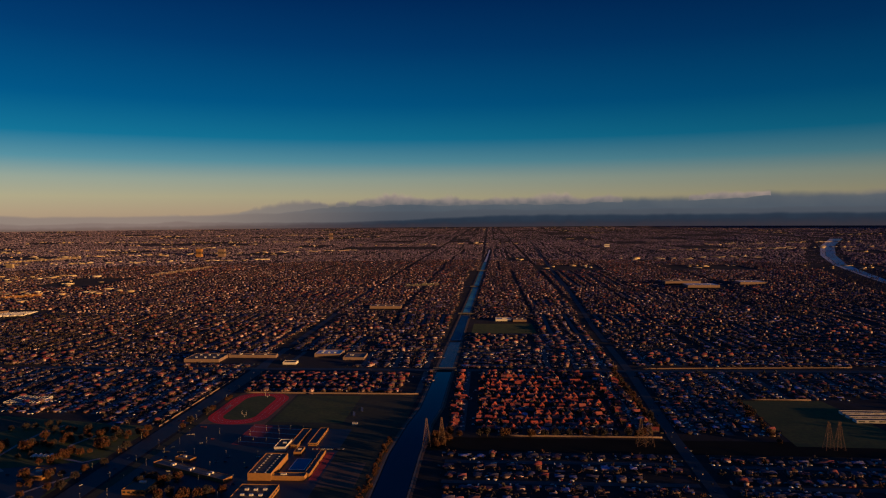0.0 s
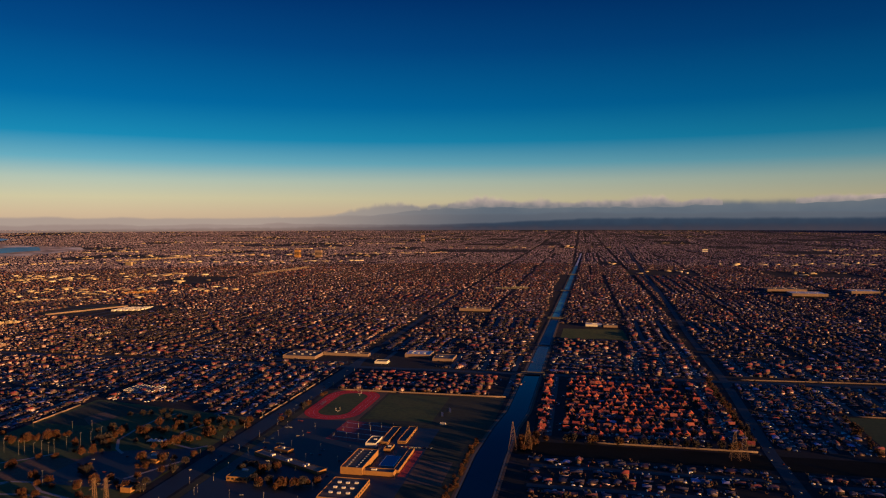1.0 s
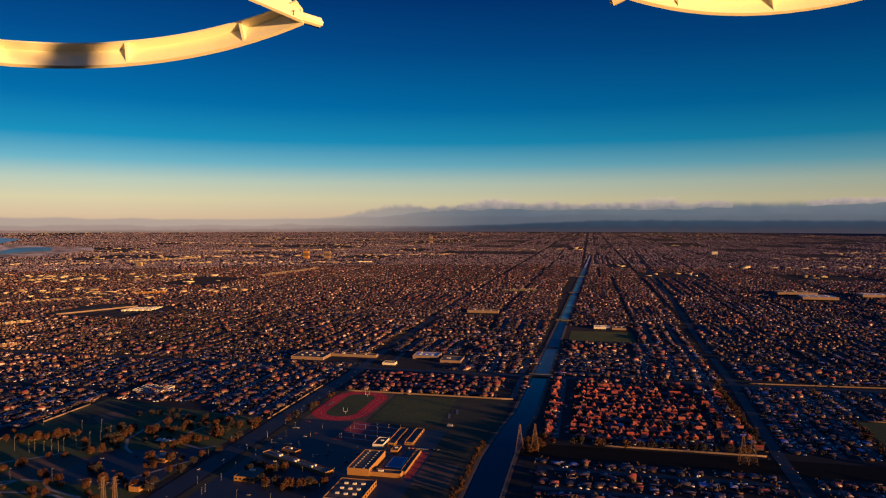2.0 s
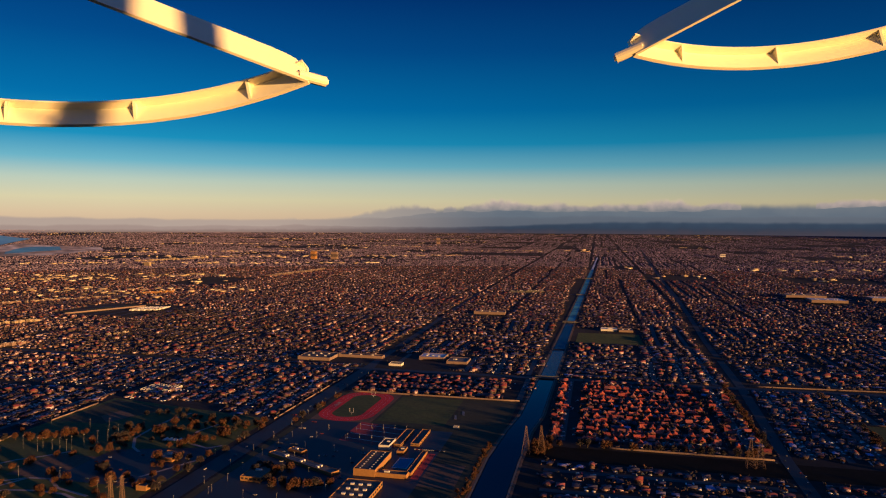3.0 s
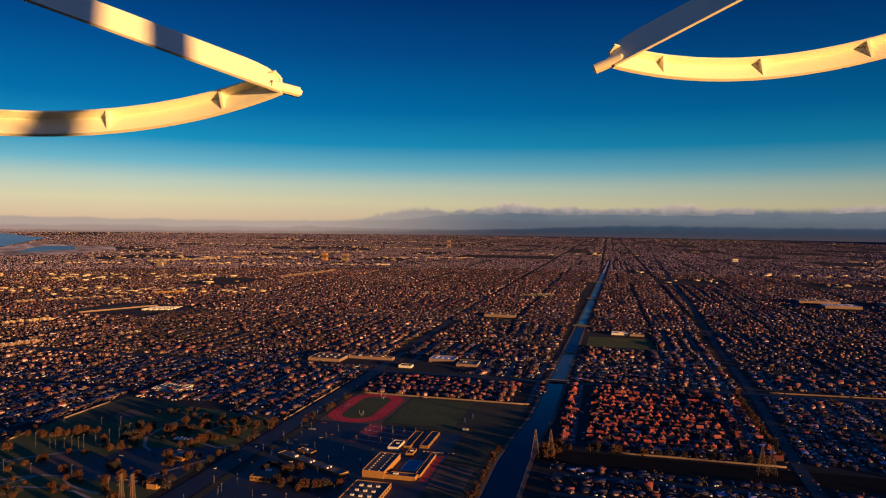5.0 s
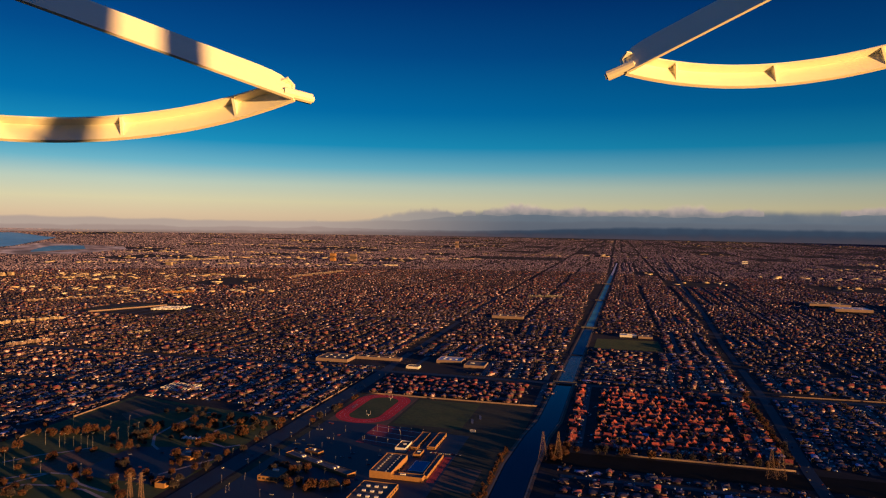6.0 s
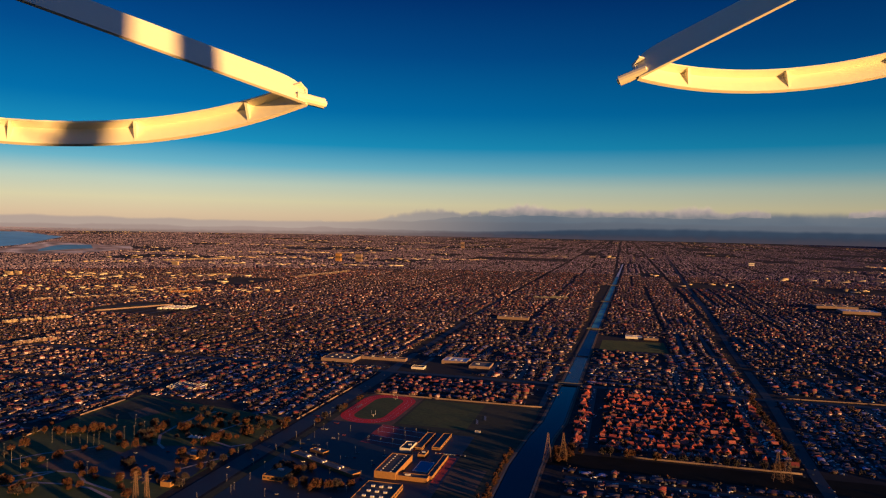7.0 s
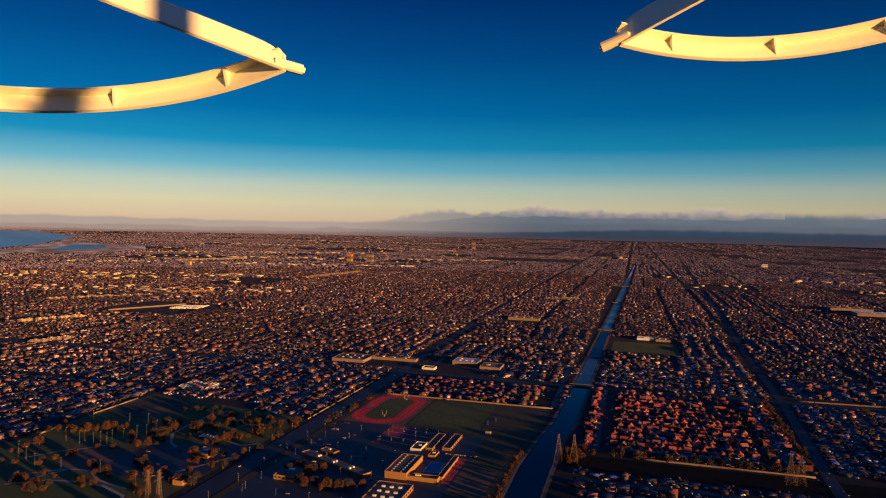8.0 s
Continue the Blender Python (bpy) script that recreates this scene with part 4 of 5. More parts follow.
def yard_wall_field():
    """Low block walls round the yards of the nearer lots."""
    H = H_ALL[(np.hypot(H_ALL[:, 0], H_ALL[:, 1]) < 2500)]
    base = np.round(H[:, 2] / (math.pi / 2)) * (math.pi / 2)
    V, n = [], len(H)
    for along, off_x, off_y, half in ((1, 7.2, 6.0, 5.5), (0, 0.0, 12.0, 6.5)):
        keep = rng.random(n) < 0.7
        c, s = np.cos(base[keep]), np.sin(base[keep])
        ox, oy = off_x + rng.normal(0, 1, keep.sum()), off_y + rng.normal(0, 1.5, keep.sum())
        px, py, pz, k = lay(H[keep, 0] + c * ox - s * oy, H[keep, 1] + s * ox + c * oy)
        L, T = half * rng.uniform(0.5, 1, keep.sum()), 0.12
        for z in (-0.2, 1.75):
            for sx, sy in ((-1, -1), (1, -1), (1, 1), (-1, 1)):
                X, Y = (sx * T, sy * L) if along else (sx * L, sy * T)
                V.append(np.stack([px + (X * c - Y * s) * k, py + (X * s + Y * c) * k, pz + z * k], -1))
        if along:
            A, V = np.stack(V, 1), []
    V = np.concatenate([A, np.stack(V, 1)])
    o = np.arange(len(V))[:, None, None] * 8
    q = (o + np.array([(0, 1, 5, 4), (1, 2, 6, 5), (2, 3, 7, 6), (3, 0, 4, 7), (4, 5, 6, 7)])[None]).reshape(-1, 4)
    ob = new("yard_walls", mesh_of("yard_walls", V.reshape(-1, 3), q, mats=[m_wall]))
    tagged(ob, "low block walls between suburban back yards", "walls", kind="stuff")


yard_wall_field()


def street_field():
    V, Q, n = [], [], 0
    for a0, a1, mid, along in STREETS:
        if a1 - a0 < 20:
            continue
        m = max(2, int((a1 - a0) / (40 if abs(mid) + abs(a0) < 4500 else 260)) + 1)
        a = np.linspace(a0, a1, m)
        x = np.stack([a, a], 1) if along == "x" else np.stack([np.full(m, mid + 5.2), np.full(m, mid - 5.2)], 1)
        y = np.stack([np.full(m, mid - 5.2), np.full(m, mid + 5.2)], 1) if along == "x" else np.stack([a, a], 1)
        px, py, pz, k = lay(*wander(x.ravel(), y.ravel()))
        V.append(np.stack([px, py, pz + 0.14 * k], -1))
        i = n + np.arange(2 * m).reshape(-1, 2)
        Q.append(np.stack([i[:-1, 0], i[1:, 0], i[1:, 1], i[:-1, 1]], -1))
        n += 2 * m
    ob = new("residential_streets", mesh_of("residential_streets", np.concatenate(V), np.concatenate(Q), mats=[m_street]))
    tagged(ob, "narrow asphalt streets between rows of houses", "road", kind="structure")


street_field()


def car_field():
    """Cars along the kerbs and drives of the tracts."""
    H = H_ALL[np.hypot(H_ALL[:, 0], H_ALL[:, 1]) < 1700]
    H = np.concatenate([H, H])
    x, y, turn = H[:, 0], H[:, 1], H[:, 2]
    off = rng.uniform(-7, 7, len(H))
    ahead = -rng.uniform(8.5, 14, len(H))
    base = np.round(turn / (math.pi / 2)) * (math.pi / 2)
    c, s = np.cos(base), np.sin(base)
    cx, cy = x + c * off - s * ahead, y + s * off + c * ahead
    t = base + rng.choice([0, math.pi / 2], len(H))
    px, py, pz, k = lay(cx, cy)
    c, s = np.cos(t)[:, None], np.sin(t)[:, None]
    shape = np.array([(-2.2, -0.9, 0.2), (2.2, -0.9, 0.2), (2.2, 0.9, 0.2), (-2.2, 0.9, 0.2), (-2.2, -0.9, 0.95), (2.2, -0.9, 0.85), (2.2, 0.9, 0.85), (-2.2, 0.9, 0.95),
                      (-1.6, -0.7, 1.5), (0.4, -0.7, 1.5), (0.4, 0.7, 1.5), (-1.6, 0.7, 1.5)])
    X, Y, Z = shape.T
    V = np.stack([px[:, None] + (X * c - Y * s) * k[:, None], py[:, None] + (X * s + Y * c) * k[:, None], pz[:, None] + Z * k[:, None]], -1)
    o = np.arange(len(H))[:, None, None] * 12
    q = (o + np.array([(0, 1, 5, 4), (1, 2, 6, 5), (2, 3, 7, 6), (3, 0, 4, 7), (4, 5, 9, 8), (5, 6, 10, 9), (6, 7, 11, 10), (7, 4, 8, 11), (8, 9, 10, 11)])[None]).reshape(-1, 4)
    ob = new("parked_cars", mesh_of("parked_cars", V.reshape(-1, 3), q, mats=[m_cars]))
    tagged(ob, "small parked cars along the tract streets", "cars", kind="stuff")


m_cars = material("car_paints", [(0.55, 0.55, 0.56), (0.04, 0.04, 0.045), (0.3, 0.31, 0.33), (0.75, 0.75, 0.73), (0.22, 0.03, 0.025), (0.05, 0.09, 0.18), (0.65, 0.66, 0.68)], 0.3, noise_scale=1, noise_amount=0.05)
car_field()

# trees: irregular leafy clumps
ICO = bmesh.new()
bmesh.ops.create_icosphere(ICO, subdivisions=1, radius=1)
BALL_V = np.array([v.co[:] for v in ICO.verts])
BALL_F = np.array([[v.index for v in f.verts] for f in ICO.faces])
ICO.free()


OCT_V = np.array([(1, 0, 0), (0, 1, 0), (-1, 0, 0), (0, -1, 0), (0, 0, 1), (0, 0, -1)], float)
OCT_F = np.array([(0, 1, 4), (1, 2, 4), (2, 3, 4), (3, 0, 4), (1, 0, 5), (2, 1, 5), (3, 2, 5), (0, 3, 5)])


def tree_field(name, T, clumps, mat, label, ball=None):
    ICO_V, ICO_F = ball or (BALL_V, BALL_F)
    x, y, r = T.T
    V, F, base = [], [], 0
    for c in range(clumps):
        spread = 0.0 if clumps == 1 else 0.5
        ox, oy, oz = rng.normal(0, spread, (3, len(x))) * r
        size = r * (rng.uniform(0.75, 1.1, len(x)) if clumps == 1 else rng.uniform(0.32, 0.62, len(x)))
        px, py, pz, k = lay(x + ox, y + oy)
        j = 1 + rng.normal(0, 0.2, (len(x), len(ICO_V)))
        P = ICO_V[None] * (size * k)[:, None, None] * j[..., None]
        P[..., 2] *= 0.9
        P[..., 0] += px[:, None]
        P[..., 1] += py[:, None]
        P[..., 2] += (pz + k * np.maximum(r * 1.15 + oz * 0.8, size * 0.8))[:, None]
        V.append(P.reshape(-1, 3))
        F.append((base + np.arange(len(x))[:, None, None] * len(ICO_V) + ICO_F[None]).reshape(-1, 3))
        base += len(x) * len(ICO_V)
    ob = new(name, mesh_of(name, np.concatenate(V), tris=np.concatenate(F), mats=[mat]))
    return tagged(ob, label, "trees", kind="stuff")


t_dist = np.hypot(T_ALL[:, 0], T_ALL[:, 1])
rust = rng.random(len(T_ALL)) < np.where(inside(T_ALL[:, 0], T_ALL[:, 1], [(-75, 242, 965, 1375), (-455, -100, 1185, 1365)]), 0.6, 0.25)
tree_field("garden_trees", T_ALL[(t_dist < 1500) & ~rust], 5, m_leaf, "dark garden trees between the houses", (OCT_V, OCT_F))
tree_field("garden_trees", T_ALL[(t_dist < 1500) & rust], 5, m_leaf_rust, "rust-brown winter trees between the houses", (OCT_V, OCT_F))
tree_field("far_trees", T_ALL[(t_dist >= 1500) & (t_dist < 2600)], 2, m_leaf, "dark trees across the nearer suburbs", (OCT_V, OCT_F))
tree_field("far_trees", T_ALL[t_dist >= 5000], 1, m_leaf_haze, "distant trees out to the foothills", (OCT_V, OCT_F))
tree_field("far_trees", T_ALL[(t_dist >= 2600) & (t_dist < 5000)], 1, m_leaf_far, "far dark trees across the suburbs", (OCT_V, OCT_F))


def block_field(name, B, label):
    """Large flat-roofed commercial buildings far out."""
    B = np.array(B, float)
    B = B[in_view(B[:, 0], B[:, 1]) & ~in_water(B)]
    x, y, w, d, h = B.T
    px, py, pz, k = lay(x, y)
    V = np.stack([np.stack([px + sx * w * k, py + sy * d * k, pz + z * k], -1) for z in (-0.3 * np.ones_like(h), h) for sx, sy in ((-1, -1), (1, -1), (1, 1), (-1, 1))]
                 + [np.stack([px + sx * w * k, py + sy * d * k, pz + h * k], -1) for sx, sy in ((-1, -1), (1, -1), (1, 1), (-1, 1))], 1)
    o = np.arange(len(x))[:, None, None] * 12
    q = (o + np.array([(0, 1, 5, 4), (1, 2, 6, 5), (2, 3, 7, 6), (3, 0, 4, 7), (8, 9, 10, 11)])[None]).reshape(-1, 4)
    ob = new(name, mesh_of(name, V.reshape(-1, 3), q, quad_mats=np.tile([0, 0, 0, 0, 1], len(x)), mats=[m_shop, m_flat]))
    tagged(ob, label, "buildings", kind="stuff")


block_field("commercial_buildings", BLOCKS, "pale flat-roofed commercial buildings across the plain")


# ---- propeller guards of the aircraft that carries the camera ----
GUARD = pose(0, 0, EYE, -32.573, -6.265, 18.720)


def build_guard(side, label):
    """A shallow plastic hoop with gussets, its straight strut and the peg at their joint."""
    e = new("propeller_guard")
    e.matrix_world = GUARD
    e.empty_display_size = 0.05
    tagged(e, label, "propeller guard", "propeller guards")
    cx, cy, R, z0, z1, z2 = 0.1368, 0.1505, 0.184, 0.0935, 0.1023, 0.1068
    a0, a1, n = math.asin((0.0665 - cx) / R), math.asin(0.96), 60

    def at(a, r, z):
        return Vector((side * (cx + r * math.sin(a)), cy + r * math.cos(a), z))

    bm = bmesh.new()
    profile = [(0, z0), (0.0016, z0), (0.0016, z1), (-0.0035, z1), (-0.0035, z1 - 0.0008), (0, z1 - 0.0012)]
    rings = [[bm.verts.new(at(a0 + (a1 - a0) * k / n, R + dr, z)) for dr, z in profile] for k in range(n + 1)]
    for p, q in zip(rings, rings[1:]):
        for j in range(len(profile)):
            i = (j + 1) % len(profile)
            bm.faces.new((p[j], p[i], q[i], q[j]))
    bm.faces.new(rings[0])
    bm.faces.new(rings[-1])
    bmesh.ops.recalc_face_normals(bm, faces=bm.faces[:])
    hoop = part("hoop", bm, m_guard, e)
    for k in range(6):
        a = -0.256 + k * 0.2536
        bm = bmesh.new()
        t = 0.006
        tri = [[bm.verts.new(at(a + s * t / 2, r, z)) for r, z in ((R, z1 - 0.001), (R - 0.0033, z1 - 0.001), (R, z0 + 0.001))] for s in (-1, 1)]
        bm.faces.new(tri[0])
        bm.faces.new(tri[1][::-1])
        for j in range(3):
            bm.faces.new((tri[0][j], tri[0][(j + 1) % 3], tri[1][(j + 1) % 3], tri[1][j]))
        bmesh.ops.recalc_face_normals(bm, faces=bm.faces[:])
        part("gusset", bm, m_guard, hoop)
    tip = at(a0, R, 0.1)
    way = Vector((side * 0.820, -0.572, 0)).normalized()
    flat = Vector((-way.y, way.x, 0)) * 0.0006
    lean = Vector((side * 0.572, 0.820, 0)) * 0.16
    bm = bmesh.new()
    ends = []
    for along, z_low, z_high in ((0.0, z0, z2 - 0.0065), (0.0015, z0, z2 - 0.0035), (0.004, z0, z2 - 0.0014), (0.008, z0, z2 - 0.0004), (0.014, z0, z2), (0.17, z0, z2)):
        c = tip + way * along
        ends.append([bm.verts.new(Vector((c.x, c.y, z)) + flat * s + lean * (z - z0)) for s, z in ((-1, z_low), (1, z_low), (1, z_high), (-1, z_high))])
    for p, q in zip(ends, ends[1:]):
        for j in range(4):
            bm.faces.new((p[j], p[(j + 1) % 4], q[(j + 1) % 4], q[j]))
    bm.faces.new(ends[0])
    bm.faces.new(ends[-1][::-1])
    bmesh.ops.recalc_face_normals(bm, faces=bm.faces[:])
    part("strut", bm, m_guard, e)
    peg = tip + Vector((0, 0, z0 + 0.0025 - tip.z))
    bm = bar(peg + Vector((side * 0.004, -0.002, 0)), peg + Vector((-side * 0.0075, 0.004, 0)), 0.0021, sides=12)
    bmesh.ops.bevel(bm, geom=[ed for ed in bm.edges if any(len(f.verts) > 4 for f in ed.link_faces)], offset=0.0009, segments=3, affect="EDGES")
    part("peg", bm, m_guard, e)


def build_shadow_posts():
    """Unseen short posts and braces, added above and before the lens to cast the left guard's shadow bands."""
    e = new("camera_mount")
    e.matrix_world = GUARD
    tagged(e, "unseen white plastic posts added to cast shadow bands on the left guard", "camera mount")
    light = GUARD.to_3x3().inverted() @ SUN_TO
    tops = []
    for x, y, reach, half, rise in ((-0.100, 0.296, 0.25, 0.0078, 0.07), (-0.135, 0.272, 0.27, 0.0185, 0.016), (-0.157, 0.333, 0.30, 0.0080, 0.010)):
        # each post stands sunward of the spot its shadow should fall on
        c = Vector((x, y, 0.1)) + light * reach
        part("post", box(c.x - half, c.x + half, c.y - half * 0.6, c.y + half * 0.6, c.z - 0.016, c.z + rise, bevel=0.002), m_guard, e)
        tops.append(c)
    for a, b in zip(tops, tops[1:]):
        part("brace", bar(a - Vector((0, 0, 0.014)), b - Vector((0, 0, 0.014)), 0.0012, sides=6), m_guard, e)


build_shadow_posts()
build_guard(-1, "white plastic propeller guard, sunlit strut with cast shadows")
build_guard(1, "white plastic propeller guard with sunlit hoop and shaded strut")


# ---- houses near the canal, one by one ----
def hip_roof(bm, cx, cy, w, d, z, rise, gable, eave=0.55, thick=0.22):
    """A ridged roof slab over a rectangle; the ridge runs along the longer side."""
    hw, hd = w / 2 + eave, d / 2 + eave
    along_x = hw >= hd
    cut = 0.0 if gable else min(hw, hd)
    rx, ry = (max(hw - cut, 0.2), 0.0) if along_x else (0.0, max(hd - cut, 0.2))
    low = [bm.verts.new((cx + sx * hw, cy + sy * hd, z - thick)) for sx, sy in ((-1, -1), (1, -1), (1, 1), (-1, 1))]
    top = [bm.verts.new((cx + sx * hw, cy + sy * hd, z)) for sx, sy in ((-1, -1), (1, -1), (1, 1), (-1, 1))]
    r0, r1 = bm.verts.new((cx - rx, cy - ry, z + rise)), bm.verts.new((cx + rx, cy + ry, z + rise))
    bm.faces.new(low[::-1])
    for k in range(4):
        bm.faces.new((low[k], low[(k + 1) % 4], top[(k + 1) % 4], top[k]))
    if along_x:
        sides = ((top[0], top[1], r1, r0), (top[1], top[2], r1), (top[2], top[3], r0, r1), (top[3], top[0], r0))
    else:
        sides = ((top[0], top[1], r0), (top[1], top[2], r1, r0), (top[2], top[3], r1), (top[3], top[0], r0, r1))
    for s in sides:
        bm.faces.new(s)


def window(e, x, y, half, z0, z1, out):
    """A framed pane set on a wall that faces along y; out is -1 or 1."""
    f = part("window", box(x - half, x + half, *sorted((y - 0.02 * out, y + 0.06 * out)), z0, z1), m_white, e)
    part("pane", box(x - half + 0.1, x + half - 0.1, *sorted((y, y + 0.09 * out)), z0 + 0.1, z1 - 0.1), m_glass, f)


def make_house(w, d, h, gable, garage_right, label):
    e = new("house")
    e.empty_display_size = 0.5
    tagged(e, label, "house", "tract houses by the canal")
    s = 1 if garage_right else -1
    gx, gw, gd = s * w * 0.24, w * 0.46, d * 0.5
    gy = -d / 2 - gd * 0.3
    hg = min(h, 3.0)
    bm = box(-w / 2, w / 2, -d / 2, d / 2, -0.3, h)
    box(gx - gw / 2, gx + gw / 2, gy - gd / 2, -d / 2 + 0.05, -0.3, hg, bm)
    if gable:
        for sx in (-1, 1):
            ends = ((sx * (w / 2 - 0.01), -d / 2, h), (sx * (w / 2 - 0.01), d / 2, h), (sx * (w / 2 - 0.01), 0, h + d * 0.21))
            if d > w:
                ends = ((-w / 2, sx * (d / 2 - 0.01), h), (w / 2, sx * (d / 2 - 0.01), h), (0, sx * (d / 2 - 0.01), h + w * 0.40))
            v = [bm.verts.new(p) for p in ends]
            bm.faces.new(v)
    v = [bm.verts.new(p) for p in ((gx - gw / 2, gy - gd / 2 + 0.02, hg), (gx + gw / 2, gy - gd / 2 + 0.02, hg), (gx, gy - gd / 2 + 0.02, hg + gw * 0.2))]
    bm.faces.new(v)
    part("wall", bm, m_wall_o, e)
    bm = bmesh.new()
    hip_roof(bm, 0, 0, w, d, h + 0.2, min(w, d) * (0.46 if h > 4 else 0.24), gable)
    hip_roof(bm, gx, gy + 0.6, gw, gd + 1.4, hg + 0.2, gw * 0.22, True)
    if h > 4:
        hip_roof(bm, -s * w * 0.22, -d * 0.2, w * 0.36, d * 0.75, h + 0.6, w * 0.15, True, eave=0.35)
    part("roof", bm, m_tile if h > 4 else m_roof_o, e)
    part("garage_door", box(gx - gw * 0.38, gx + gw * 0.38, gy - gd / 2 - 0.06, gy - gd / 2 + 0.02, 0, 2.2), m_door, e)
    part("front_door", box(-s * w * 0.08 - 0.5, -s * w * 0.08 + 0.5, -d / 2 - 0.06, -d / 2 + 0.02, 0.1, 2.15), m_door, e)
    for x in (-s * w * 0.24, -s * w * 0.4):
        window(e, x, -d / 2, 0.75, 1.0, 2.2, -1)
    for x in (w * 0.2,):
        window(e, x, d / 2, 0.95, 0.9, 2.2, 1)
    if h > 4:
        for x in (-w * 0.25, w * 0.25):
            window(e, x, d / 2, 0.75, h - 1.8, h - 0.6, 1)
    part("chimney", box(*sorted((-s * (w / 2 + 0.3), -s * (w / 2 - 0.4))), 0.6, 1.8, -0.3, h + 2.2), m_wall_o, e)
    return e


KINDS = [(13.5, 11.5, 3.0, False, True, "single-storey stucco tract house with a hipped shingle roof"),
         (12.5, 11.0, 3.1, True, False, "single-storey stucco tract house with a gabled shingle roof"),
         (9.6, 12.5, 5.2, True, True, "two-storey stucco tract house with a gabled clay tile roof"),
         (10.4, 12.0, 4.8, True, False, "two-storey stucco tract house with a steep clay tile roof"),
         (14.0, 10.5, 2.9, True, True, "long low stucco tract house with a gabled shingle roof")]
MODELS = []
hero = H_ALL[HERO]
hero = hero[np.argsort(np.hypot(hero[:, 0], hero[:, 1]) + 900 * (hero[:, 1] < 970))]
for k, (x, y, turn, w, d, h, dice) in enumerate(hero[:300]):
    kind = (2 + int(dice * 97) % 2) if h > 4 else (0, 1, 4)[int(dice * 89) % 3]
    place = pose(x, y, 0, 0, 0, math.degrees(turn)) @ Matrix.Scale(0.80 + 0.14 * ((dice * 31) % 1), 4)
    old = [m for m in MODELS if m[0] == kind]
    if old:
        copy_thing(old[0][1], place)
    else:
        first = make_house(*KINDS[kind])
        first.matrix_world = place
        MODELS.append((kind, first))
if len(hero) > 300:
    house_field("tract_houses", hero[300:], "rows of low suburban houses with shingle roofs")


# ---- larger buildings ----
def flat_building(name, x0, x1, y0, y1, h, label, category="building", wall=m_tan, roof=m_schoolroof, units=0, windows=0, skylights=0, group="", turn=0.0):
    """A flat-roofed block: walls with a parapet, a sunken roof, roof units and panes."""
    cx, cy = (x0 + x1) / 2, (y0 + y1) / 2
    e = empty(name, cx, cy, label, category, group, turn)
    w, d = (x1 - x0) / 2, (y1 - y0) / 2
    bm = bmesh.new()
    t = 0.5
    outer = [[bm.verts.new((sx * w, sy * d, z)) for sx, sy in ((-1, -1), (1, -1), (1, 1), (-1, 1))] for z in (-0.3, h)]
    inner = [[bm.verts.new((sx * (w - t), sy * (d - t), z)) for sx, sy in ((-1, -1), (1, -1), (1, 1), (-1, 1))] for z in (h, h - 0.8)]
    for a, b in ((outer[0], outer[1]), (outer[1], inner[0]), (inner[0], inner[1])):
        for k in range(4):
            bm.faces.new((a[k], a[(k + 1) % 4], b[(k + 1) % 4], b[k]))
    part("wall", bm, wall, e)
    part("roof", box(-w + t, w - t, -d + t, d - t, h - 1.2, h - 0.8), roof, e)
    r = random.Random(name + label)
    for k in range(units):
        ux = (-0.55 + 1.1 * ((k % 3) / 2 if units > 3 else r.random())) * (w - 3)
        uy = (-0.8 + 1.6 * ((k // 3 + 0.5) / max(1, (units + 2) // 3))) * (d - 2) + r.uniform(-1, 1)
        part("roof_unit", box(ux - 2.0, ux + 2.0, uy - 1.3, uy + 1.3, h - 0.8, h + 1.1), m_white, e)
    for k in range(skylights):
        for sx in (-0.45, 0.45):
            yy = -d + 2 * d * (k + 0.5) / skylights
            part("skylight", box(sx * w - 0.8, sx * w + 0.8, yy - 0.8, yy + 0.8, h - 0.8, h - 0.1), m_white, e)
    for k in range(windows):
        yy = -d + 2 * d * (k + 0.5) / windows
        part("window", box(w - 0.02, w + 0.08, yy - d / windows * 0.6, yy + d / windows * 0.6, h * 0.35, h * 0.7), m_glass, e)
        xx = -w + 2 * w * (k + 0.5) / windows
        part("window", box(xx - w / windows * 0.6, xx + w / windows * 0.6, -d - 0.08, -d + 0.02, h * 0.35, h * 0.7), m_glass, e)
    return e


flat_building("gymnasium", -289, -261, 786, 855, 9, "tan stucco gymnasium with a brown roof and skylights", skylights=9)
flat_building("classroom_building", -286, -243, 700, 760, 6.5, "tan flat-roofed classroom block with roof units", units=9, windows=8)
flat_building("pool_building", -260.5, -222, 788, 800, 5.5, "low tan pool building with two roof units", units=2)
flat_building("pool_building", -226, -219, 800.5, 883, 4, "long low tan wing beside the pool")
flat_building("school_hall", -289, -274, 886, 917, 6.5, "small school hall with pale parapet edges", wall=m_white, units=1)
flat_building("classroom_building", -259, -249, 872, 892, 5, "small tan school annex", units=1)
flat_building("classroom_wing", -274, -262, 902, 974, 4, "long low classroom wing with a dark roof", windows=6)
flat_building("classroom_wing", -250, -238, 910, 978, 4, "long low classroom wing with a dark roof", windows=6)
flat_building("classroom_wing", -427, -305, 801, 815, 4.5, "long pale-roofed wing beside the school lot", roof=m_concrete, units=6, turn=-25.5)
flat_building("classroom_wing", -405, -380, 845, 856, 4, "short grey annex beside the school lot", roof=m_concrete, units=1, turn=-20)
flat_building("dugout", -209, -201, 1005, 1010, 3, "small white field shed", "shed", wall=m_white)
flat_building("office_building", -415, -388, 738, 784, 6, "flat-roofed office with a sunlit tan front", windows=5, units=2)
flat_building("community_building", -557, -533, 775, 802, 5.5, "grey-roofed park community building", roof=m_concrete, units=2)
